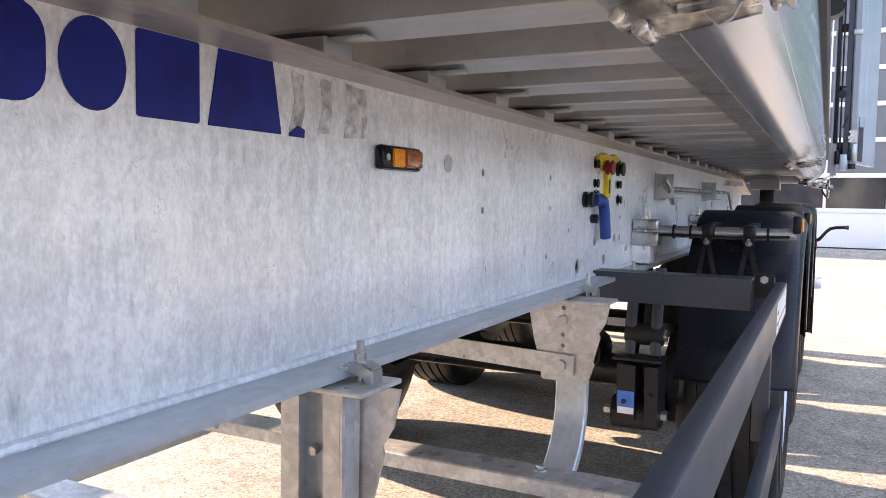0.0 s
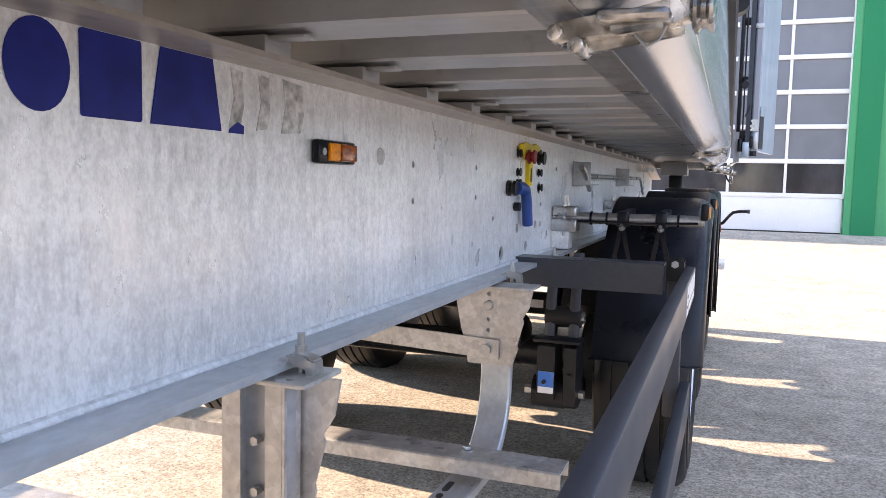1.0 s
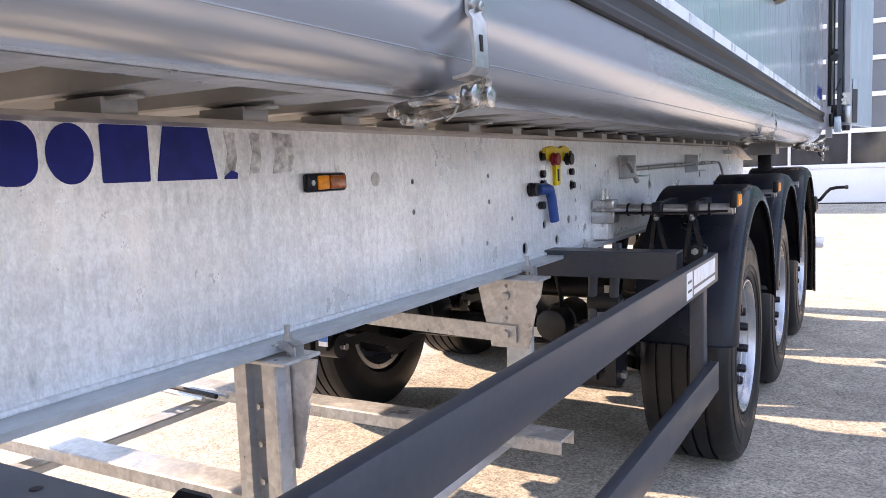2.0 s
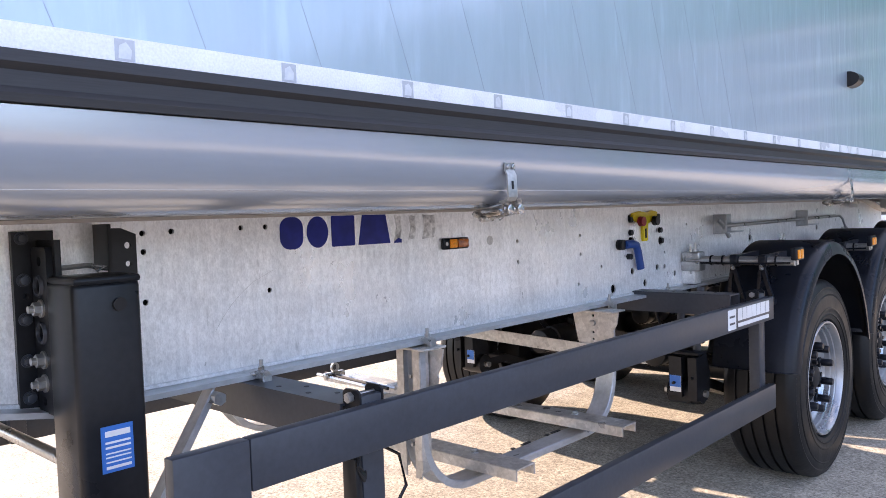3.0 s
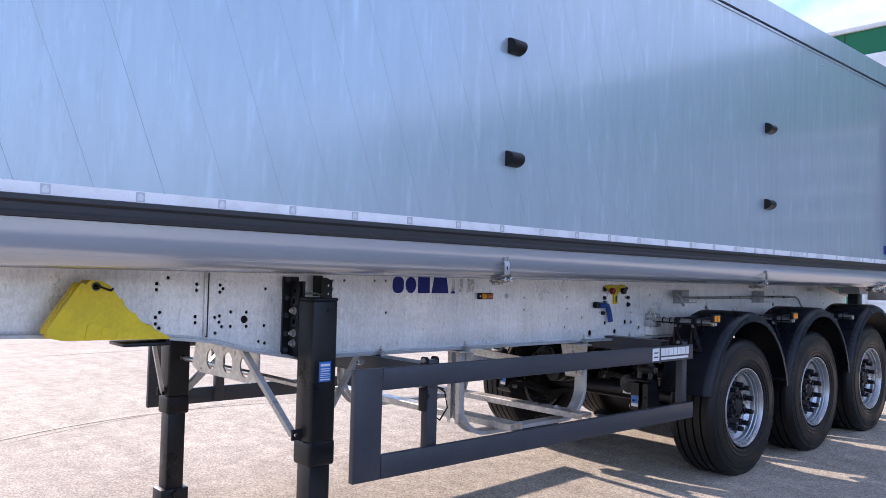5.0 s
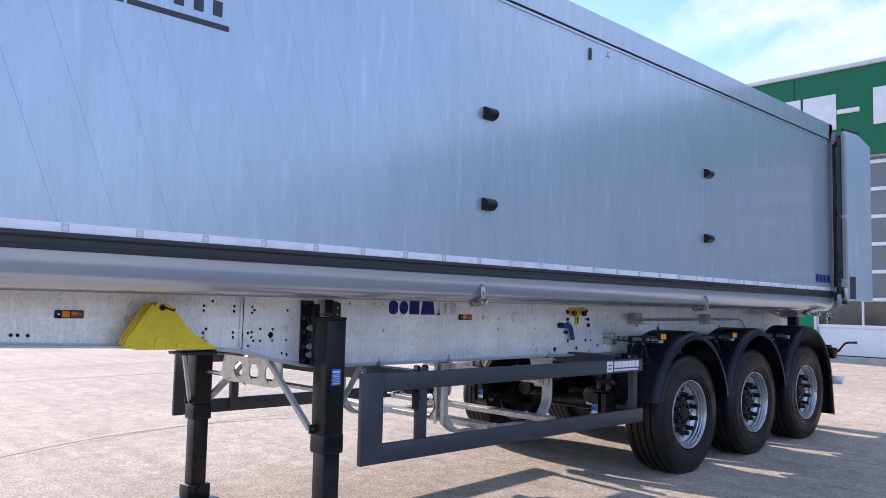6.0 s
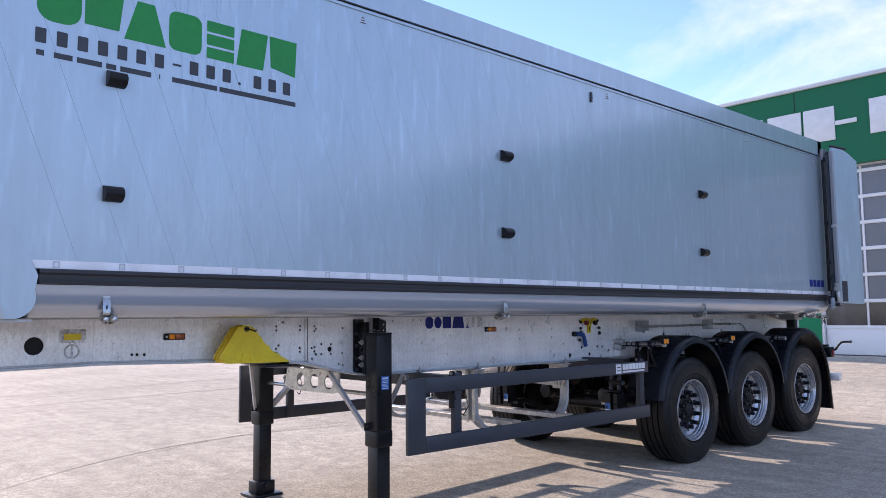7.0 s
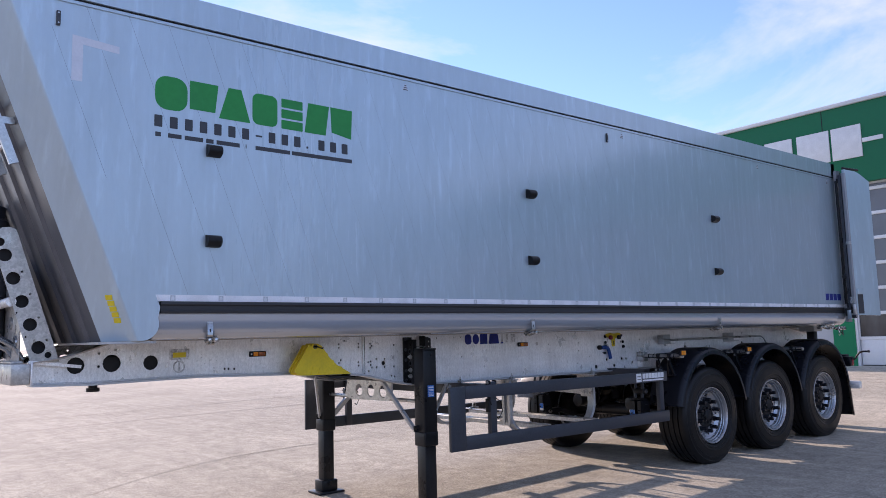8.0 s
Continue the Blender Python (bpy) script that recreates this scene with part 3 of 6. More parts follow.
# chassis beams
def web_outline():
    top = 1.456
    return [(-2.98, 1.335), (-2.80, 1.36), (-2.50, top), (6.25, top), (6.42, 1.440), (6.78, 1.375), (7.0, 1.35), (7.0, 1.10), (6.6, 1.045), (-0.02, 1.045), (-0.10, 1.05), (-0.30, 1.085), (-0.54, 1.145),
            (-0.78, 1.172), (-1.27, 1.192), (-1.94, 1.208), (-2.63, 1.196), (-2.98, 1.205)]


FRONT_HOLES = [(-0.723, 1.425), (-0.773, 1.398), (-0.773, 1.371), (-0.589, 1.398), (-0.589, 1.370), (-0.755, 1.271), (-0.773, 1.250), (-0.772, 1.221),
               (-0.756, 1.202), (-0.591, 1.250), (-0.590, 1.222), (-0.475, 1.395), (-0.460, 1.378), (-0.475, 1.362), (-0.238, 1.379), (-0.417, 1.269),
               (-0.336, 1.267), (-0.496, 1.245), (-0.472, 1.251), (-0.474, 1.222), (-0.460, 1.201), (-0.416, 1.201), (-0.335, 1.200), (-0.240, 1.201),
               (-0.492, 1.172), (-0.267, 1.125), (-0.234, 1.116)]
MID_HOLES = [(0.149, 1.380), (0.148, 1.257), (0.148, 1.425), (0.223, 1.427), (0.422, 1.429), (0.499, 1.429), (0.505, 1.254), (1.637, 1.336), (1.638, 1.257), (2.076, 1.340), (2.077, 1.260),
             (2.056, 1.133), (2.243, 1.196), (3.090, 1.357), (2.452, 1.229), (2.84, 1.225)]
VALVE_HOLES = [(2.500, 1.404, 0.016), (2.767, 1.337, 0.012), (2.812, 1.337, 0.012), (2.516, 1.154, 0.016), (2.764, 1.155, 0.016), (2.84, 1.154, 0.012),
               (2.947, 1.112, 0.013), (2.636, 1.088, 0.018), (2.34, 1.087, 0.021), (2.80, 1.285, 0.022)]
NECK_HOLES = [(-1.725, 1.247, 0.009), (-1.695, 1.246, 0.009), (-1.652, 1.244, 0.009), (-2.480, 1.405, 0.008), (-2.583, 1.385, 0.008), (-2.583, 1.300, 0.009)]


def chassis_beam(side):
    out = web_outline()
    holes = [(y, z, 0.0085) for y, z in FRONT_HOLES] + [(y, z, 0.0075) for y, z in MID_HOLES] + VALVE_HOLES + NECK_HOLES
    holes += [(-2.723, 1.312, 0.054), (-2.502, 1.318, 0.058), (-2.25, 1.312, 0.050), (-0.347, 1.233, 0.019), (3.95, 1.25, 0.02), (5.2, 1.27, 0.02)]
    beam = part("chassis_beam", plate(B(), out, holes, "x", WEB - 0.008, WEB), GALV, trailer, "galvanised steel beam with bolt holes")
    # dark sheets added behind the web so its holes read as shaded
    part("hole_shade_sheet", prism(B(), [(-0.80, 1.20), (-0.5, 1.17), (-0.08, 1.075), (0.0, 1.06), (6.6, 1.06), (6.9, 1.11), (6.9, 1.34), (6.75, 1.36), (6.25, 1.44), (-0.80, 1.45)], "x", WEB - 0.030, WEB - 0.024), DARK, beam)
    part("neck_shade_sheet", box(B(), WEB - 0.030, WEB - 0.024, -2.79, -0.801, 1.225, 1.36), DARK, beam)
    low = out[7:]
    bm = B()
    sweep(bm, [(WEB + 0.0, y, z - 0.006) for y, z in low], rect(0.144, 0.013), up=(0, 0, 1))
    part("bottom_flange", bm, GALV_SMOOTH, beam)
    part("weld_seam", sweep(B(), [(WEB + 0.002, y, z + 0.003) for y, z in low], ring(0.0075, 8)), WELD, beam)
    high = [(-2.98, 1.335), (-2.80, 1.36), (-2.50, 1.455), (6.25, 1.455), (6.42, 1.439), (6.78, 1.374), (7.0, 1.349)]
    part("top_flange", sweep(B(), [(WEB, y, z + 0.004) for y, z in high], rect(0.15, 0.008)), GALV_BROWN, beam, "brownish zinc flange")
    part("splice_plate", box(B(), WEB, WEB + 0.014, -0.556, -0.5405, 1.16, 1.451, 0.003), GALV, beam)
    part("splice_joint", box(B(), WEB, WEB + 0.0012, -0.540, -0.529, 1.155, 1.451), DARK, beam)
    part("end_plate", box(B(), WEB - 0.07, WEB + 0.07, -2.992, -2.98, 1.195, 1.345, 0.003), GALV, beam)
    if side > 0:
        part("stamped_disc", cyl(B(), (WEB - 0.002, 1.47, 1.347), (WEB + 0.0015, 1.47, 1.347), 0.017, 20), GALV_RAW, beam)
        part("stamped_disc", cyl(B(), (WEB - 0.002, 1.58, 1.12), (WEB + 0.0015, 1.58, 1.12), 0.015, 20), GALV, beam)
        part("stamped_ring", lathe(B(), [(0, 0.042), (0.004, 0.040), (0.004, 0.034), (0, 0.032)], 28, (WEB, -2.057, 1.277)), GHOST, beam)
        part("ring_bar", box(B(), WEB, WEB + 0.003, -2.062, -2.052, 1.245, 1.309), GHOST, beam)
        part("neck_plate", box(B(), WEB, WEB + 0.006, -1.945, -1.935, 1.21, 1.45), GALV, beam)
        part("yellow_sticker", box(B(), WEB, WEB + 0.002, -2.10, -2.01, 1.34, 1.375), YELLOW, beam, "yellow sticker on a pale plate")
        part("sticker_plate", box(B(), WEB, WEB + 0.001, -2.125, -1.985, 1.325, 1.40), GHOST, beam)
        part("scratch", sweep(B(), [(WEB, 0.332, 1.161), (WEB, 0.355, 1.194), (WEB, 0.381, 1.224), (WEB, 0.412, 1.252), (WEB, 0.45, 1.28), (WEB, 0.518, 1.308)], rect(0.0006, 0.0012), up=(1, 0, 0)), GALV_RAW, beam)
        # blue foil lettering left as plain blocks, the rest peeled off to grey glue
        def foil(outline, holes=()):
            part("foil_shape", plate(B(), outline, holes, "x", WEB, WEB + 0.0015, 20), FOIL_BLUE, beam, "plain dark blue foil shape")
        foil(rounded(0.546, 0.626, 1.362, 1.454, 0.032))
        foil([(0.678 + 0.039 * math.cos(radians(a)), 1.408 + 0.046 * math.sin(radians(a))) for a in range(0, 360, 12)])
        foil(rounded(0.730, 0.820, 1.362, 1.454, 0.004))
        foil([(0.834, 1.362), (0.968, 1.362), (0.950, 1.454), (0.852, 1.454)])
        part("foil_rest", prism(B(), [(0.985, 1.361), (1.018, 1.361), (1.019, 1.372), (1.004, 1.377), (0.997, 1.373), (0.986, 1.366)], "x", WEB, WEB + 0.0015), FOIL_BLUE, beam, "torn scrap of blue foil")
        for y0, y1 in ((0.985, 1.02), (1.05, 1.085), (1.115, 1.18)):
            part("glue_patch", prism(B(), [(y0, 1.368), (y1 - 0.008, 1.372), (y1, 1.40), (y1 - 0.003, 1.446), (y0 + 0.004, 1.45), (y0 + 0.012, 1.41)], "x", WEB, WEB + 0.0008), GHOST, beam)
    return beam


chassis_beam(1)
far_beam = chassis_beam(-1)
far_beam.matrix_basis = Matrix.Translation((2 * XC, 0, 0)) @ Matrix.Diagonal((-1, 1, 1, 1))


def cross_members():
    for y in (0.9, 2.3, 3.25, 4.55, 5.85, 6.9):
        bm = B()
        box(bm, mirror(WEB) + 0.01, WEB - 0.01, y - 0.04, y + 0.04, 1.20, 1.36)
        part("cross_member", bm, GALV, trailer)
    part("coupler_plate", box(B(), mirror(WEB) + 0.01, WEB - 0.01, -2.97, -1.7, 1.20, 1.212), GALV, trailer)
    part("front_member", box(B(), mirror(WEB) - 0.06, WEB + 0.06, -3.10, -2.9935, 1.208, 1.337, 0.008), GALV_RAW, trailer)
    bm = B()
    lathe(bm, [(0, 0), (0, 0.045), (0.02, 0.045), (0.025, 0.030), (0.055, 0.030), (0.06, 0.045), (0.085, 0.045), (0.085, 0.0)], 24)
    bmesh.ops.transform(bm, matrix=Matrix.Translation((0.1, -2.49, 1.20)) @ Matrix.Rotation(radians(90), 4, "Y"), verts=bm.verts)
    part("kingpin", bm, BLACK, trailer, "greased black kingpin")


cross_members()


# tipper body
LEAN = 0.432                                 # the front leans forward by this much a metre


def front_y(z):
    return -2.40 - LEAN * (z - 1.65)


def tipper_body():
    top = 3.668
    body = part("tipper_body", prism(B(), [(front_y(1.70), 1.70), (6.80, 1.70), (6.80, 3.472), (front_y(3.472), 3.472)], "x", SIDE - 0.03, SIDE), ALU, trailer,
                "silver-grey aluminium body side with leaning plank seams")
    inner = mirror(SIDE)
    part("far_side", prism(B(), [(front_y(1.46), 1.46), (6.80, 1.46), (6.80, top), (front_y(top), top)], "x", inner, inner + 0.03), ALU, body)
    # leaning plank seams
    y, k = -2.474, 0
    while y < 2.6:
        w, up, zt = 0.0007, 0.37, 3.447
        zt = min(zt, 1.733 + (y + 3.05) / up) if y - up * (zt - 1.733) < -3.05 else zt
        part("seam", prism(B(), [(y - w, 1.733), (y + w, 1.733), (y + w - up * (zt - 1.733), zt), (y - w - up * (zt - 1.733), zt)], "x", SIDE - 0.004, SIDE + 0.0003), SEAM if k < 7 else SEAM_FAINT, body)
        k += 1
        y += 0.2451
    # coaming
    part("coaming", prism(B(), [(front_y(3.484), 3.484), (6.78, 3.484), (6.78, top), (front_y(top), top)], "x", SIDE - 0.05, SIDE + 0.012), ALU, body, "smooth top rail")
    part("coaming_groove", prism(B(), [(front_y(3.472), 3.464), (6.76, 3.464), (6.76, 3.484), (front_y(3.472), 3.484)], "x", SIDE - 0.02, SIDE - 0.004), DARK, body)
    part("coaming_lip", prism(B(), [(front_y(3.472), 3.450), (6.76, 3.450), (6.76, 3.462), (front_y(3.472), 3.462)], "x", SIDE, SIDE + 0.008), ALU, body)
    part("top_rail", box(B(), inner, SIDE + 0.012, 6.68, 6.78, 3.50, top), ALU, body)
    part("cover", box(B(), inner + 0.04, SIDE - 0.06, front_y(top) + 0.05, 6.7, 3.50, 3.53), PLASTIC, body, "dark rolled tarpaulin")
    # foot profile: tape, dark rubber rail and rounded tube
    part("tape_strip", box(B(), SIDE, SIDE + 0.0015, front_y(1.72), 6.785, 1.695, 1.735), TAPE, body, "pale reflective contour tape")
    y = -2.325
    while y < 6.6:
        part("tape_mark", box(B(), SIDE + 0.0015, SIDE + 0.002, y - 0.016, y + 0.016, 1.698, 1.732), TAPE_MARK, body)
        part("tape_spot", prism(B(), [(y - 0.011, 1.702), (y + 0.009, 1.702), (y + 0.011, 1.716), (y + 0.002, 1.728), (y - 0.009, 1.722)], "x", SIDE + 0.002, SIDE + 0.0024), MARK_WHITE, body)
        y += 0.3085
    part("rubber_rail", prism(B(), [(SIDE - 0.02, 1.621), (SIDE + 0.014, 1.621), (SIDE + 0.016, 1.633), (SIDE + 0.008, 1.643), (SIDE + 0.008, 1.666), (SIDE + 0.018, 1.676),
                                    (SIDE + 0.016, 1.694), (SIDE - 0.02, 1.694)], "y", front_y(1.65), 6.785), SEAL, body, "dark rubber rub rail")
    prof = [(SIDE - 0.02, 1.619), (SIDE + 0.001, 1.619)]
    for k in range(0, 13):
        a = radians(90 * k / 12)
        prof.append((SIDE - 0.115 + 0.115 * math.cos(a), 1.585 - 0.125 * math.sin(a)))
    prof += [(1.05, 1.460), (1.05, 1.54), (1.07, 1.54), (1.07, 1.475), (SIDE - 0.03, 1.50)]
    part("foot_profile", prism(B(), prof, "y", -2.56, 6.785), ALU_TUBE, body, "shiny rounded aluminium foot profile", 40)
    part("foot_strip", box(B(), 1.0495, 1.094, front_y(1.50) + 0.02, 6.70, 1.4588, 1.4597), FOOT_RAW, body, "flat scratched underside strip")
    far = [(2 * XC - x, z) for x, z in prof]
    part("foot_profile", prism(B(), far[::-1], "y", front_y(1.50), 6.72), ALU_TUBE, body, "", 40)
    # floor and its cross planks
    part("floor_plate", box(B(), mirror(1.06), 1.06, front_y(1.5), 6.7, 1.602, 1.64), ALU_RAW, body)
    y = -2.205
    while y < 6.65:
        part("floor_beam", prism(B(), [(y + 0.006, 1.602), (y + 0.008, 1.500), (y + 0.012, 1.496), (y + 0.078, 1.490), (y + 0.082, 1.494), (y + 0.096, 1.602)], "x", mirror(1.045), 1.045), ALU_RAW, body)
        part("floor_clip", box(B(), 0.652, 0.706, y + 0.018, y + 0.046, 1.4835, 1.4885, 0.0015), ALU_RAW, body)
        for side in (WEB, mirror(WEB)):
            part("floor_pad", box(B(), side - 0.05, side + 0.06, y + 0.012, y + 0.078, 1.4635, 1.4895, 0.002), ALU_RAW, body)
        y += 0.2886
    return body


body = tipper_body()


def corner_y(z):
    """The fold where the corner plate turns towards the front."""
    return -2.586 - 0.378 * (z - 1.618)


def sheet_y(z):
    return corner_y(z) - 0.17


def front_wall():
    inner = mirror(SIDE)
    top = 3.668
    corner = [(-2.51 + 0.10 * math.cos(radians(a)), 1.557 + 0.10 * math.sin(radians(a))) for a in range(20, -91, -11)]
    out = [(front_y(top), top), (front_y(1.66), 1.66)] + corner + [(corner_y(1.457), 1.457), (corner_y(top), top)]
    wall = part("front_wall", prism(B(), out, "x", SIDE + 0.0025, SIDE + 0.013), ALU, trailer, "silver corner plate of the leaning front wall")
    part("far_corner", prism(B(), out, "x", inner - 0.013, inner), ALU, wall)
    # the turned corner and the ribbed front sheet
    zs = [1.457, 1.9, 2.4, 2.9, top]

    def skin(plan, name, mat, label):
        bm = B()
        front = [[bm.verts.new((x, y, z)) for x, y in plan(z)] for z in zs]
        rear = [[bm.verts.new((x - (0.008 if x > 1.165 else 0), y + 0.012, z)) for x, y in plan(z)] for z in zs]
        n = len(front[0])
        for k in range(n - 1):
            for r0, r1 in zip(front, front[1:]):
                bm.faces.new((r0[k], r0[k + 1], r1[k + 1], r1[k]))
            for r0, r1 in zip(rear, rear[1:]):
                bm.faces.new((r0[k], r1[k], r1[k + 1], r0[k + 1]))
            bm.faces.new((front[0][k], rear[0][k], rear[0][k + 1], front[0][k + 1]))
            bm.faces.new((front[-1][k], front[-1][k + 1], rear[-1][k + 1], rear[-1][k]))
        for k in (0, n - 1):
            for j in range(len(zs) - 1):
                bm.faces.new((front[j][k], front[j + 1][k], rear[j + 1][k], rear[j][k]))
        return part(name, bm, mat, wall, label, 25 if mat is FRONT_SHADED else 60)

    def turned(z):
        y = corner_y(z)
        return [(SIDE + 0.013, y), (SIDE + 0.010, y - 0.012), (SIDE, y - 0.024), (1.085, y - 0.145), (1.075, y - 0.165), (1.068, y - 0.174), (1.06, y - 0.170)]

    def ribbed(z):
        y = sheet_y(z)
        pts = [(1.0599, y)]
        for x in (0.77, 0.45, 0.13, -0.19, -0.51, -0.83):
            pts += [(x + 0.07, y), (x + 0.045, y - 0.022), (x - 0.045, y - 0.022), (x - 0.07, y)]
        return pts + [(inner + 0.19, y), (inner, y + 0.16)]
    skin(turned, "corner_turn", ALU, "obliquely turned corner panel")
    skin(ribbed, "front_sheet", FRONT_SHADED, "ribbed aluminium front sheet")
    for k in range(5):
        z = 1.58 + 0.034 * k
        x = 1.17
        y = corner_y(z) - 0.024 - (SIDE - x) * 0.88 - 0.004
        m = Matrix.Translation((x, y, z)) @ Matrix.Rotation(math.atan2(0.132, 0.15) - math.pi / 2, 4, "Z") @ Matrix.Rotation(math.atan(0.378), 4, "Y")
        part("yellow_tab", box(B(), -0.0015, 0.0015, -0.022, 0.022, -0.0155, 0.0155), YELLOW, wall, "yellow reflective tab", at=m)
    part("foot_lip", box(B(), 0.2, 1.195, sheet_y(1.46) - 0.05, front_y(1.46) - 0.10, 1.442, 1.4555), ALU_RAW, wall)
    # ladder on the front wall
    for x in (0.62, 0.98):
        part("ladder_rail", sweep(B(), [(x, sheet_y(z) - 0.09, z) for z in (2.5, 3.0, 3.62)], rect(0.03, 0.05), up=(0, 1, 0)), STEEL, wall, "narrow aluminium ladder rail")
        for z in (2.75, 3.5):
            part("ladder_bracket", box(B(), x - 0.01, x + 0.01, sheet_y(z) - 0.066, sheet_y(z), z - 0.02, z + 0.02), STEEL, wall)
    for k in range(5):
        z = 2.62 + 0.235 * k
        part("ladder_rung", cyl(B(), (0.62, sheet_y(z) - 0.09, z), (0.98, sheet_y(z) - 0.09, z), 0.013, 8), STEEL, wall)
    return wall


front_wall()


def side_fittings():
    # rubber buffers
    for y in (-2.122, 0.772, 3.675):
        for z in (2.081, 2.671):
            bm = B()
            prism(bm, [(SIDE, z - 0.040)] + [(SIDE + 0.058 * math.sin(radians(a)), z - 0.040 * math.cos(radians(a))) for a in range(20, 180, 20)] + [(SIDE, z + 0.040)], "y", y, y + 0.092)
            part("rubber_buffer", bm, RUBBER, body, "black half-round rubber buffer")
    # warning triangles and latches below the coaming
    for y in (-0.517, 2.16, 4.75, 6.55):
        part("warning_sign", prism(B(), [(y - 0.028, 3.372), (y + 0.028, 3.372), (y, 3.425)], "x", SIDE, SIDE + 0.001), PALE_FOIL, body, "small pale warning triangle with dark bars")
        for z in (3.376, 3.392, 3.410):
            part("sign_stripe", box(B(), SIDE + 0.001, SIDE + 0.0016, y - 0.42 * (3.432 - z), y + 0.42 * (3.432 - z), z - 0.0035, z + 0.0035), FOIL_GREY, body)
    for y in (-3.018, 1.92):
        bm = B()
        box(bm, SIDE, SIDE + 0.016, y - 0.012, y + 0.012, 3.295, 3.385, 0.005)
        part("cover_clip", bm, FOIL_GREY, body, "dark slotted clip")
        for z in (3.31, 3.37):
            part("clip_screw", cyl(B(), (SIDE + 0.014, y, z), (SIDE + 0.018, y, z), 0.005, 8), STEEL, body)
    part("corner_mark", prism(B(), [(-2.938, 3.262), (-2.672, 3.242), (-2.672, 3.197), (-2.878, 3.212), (-2.878, 2.985), (-2.938, 2.985)], "x", SIDE, SIDE + 0.001), PALE_FOIL, body, "pale reflective corner mark")
    # company lettering as plain blocks and bars
    z0, z1 = 2.899, 3.117
    green = [rounded(-2.47, -2.265, z0, z1, 0.075), [(-2.25, z0 + 0.03), (-2.08, z0 + 0.03), (-2.06, z1), (-2.25, z1)], [(-2.055, z0), (-1.835, z0), (-1.90, z1), (-1.99, z1)],
             rounded(-1.82, -1.635, z0, z1, 0.045)]
    green += [rounded(-1.605, -1.44, z0 + 0.076 * k, z0 + 0.063 + 0.076 * k, 0.006) for k in range(3)]
    green += [[(-1.425, z0), (-1.255, z0), (-1.225, z1), (-1.395, z1)], [(-1.205, z0 + 0.03), (-1.04, z0), (-1.03, z1), (-1.215, z1)]]
    for outline in green:
        part("green_shape", plate(B(), [(y + 0.016, z) for y, z in outline], (), "x", SIDE, SIDE + 0.001), FOIL_GREEN, body, "plain green foil shape")
    n = 15
    for k in range(n):
        y = -2.456 + (1.446 / n) * k
        w, z0, z1 = 0.050, 2.783, 2.858
        if k == 7:
            z0, z1 = 2.813, 2.825
        elif k == 11:
            w, z1 = 0.016, 2.799
        part("grey_bar", plate(B(), rounded(y, y + w, z0, z1, 0.005, 2), (), "x", SIDE, SIDE + 0.001), FOIL_GREY, body, "dark grey bar")
    for y0, y1 in ((-2.465, -2.43), (-2.386, -2.30), (-2.28, -2.16), (-2.14, -2.09), (-2.07, -1.91), (-1.868, -1.862), (-1.797, -1.54), (-1.525, -1.035)):
        part("grey_bar", box(B(), SIDE, SIDE + 0.001, y0 + 0.016, y1 + 0.016, 2.721, 2.749), FOIL_GREY, body, "dark grey bar")
    for y0, y1 in ((6.25, 6.34), (6.36, 6.45), (6.47, 6.56), (6.58, 6.68)):
        part("blue_block", box(B(), SIDE, SIDE + 0.001, y0, y1, 1.789, 1.876), FOIL_BLUE, body, "dark blue foil block")


side_fittings()


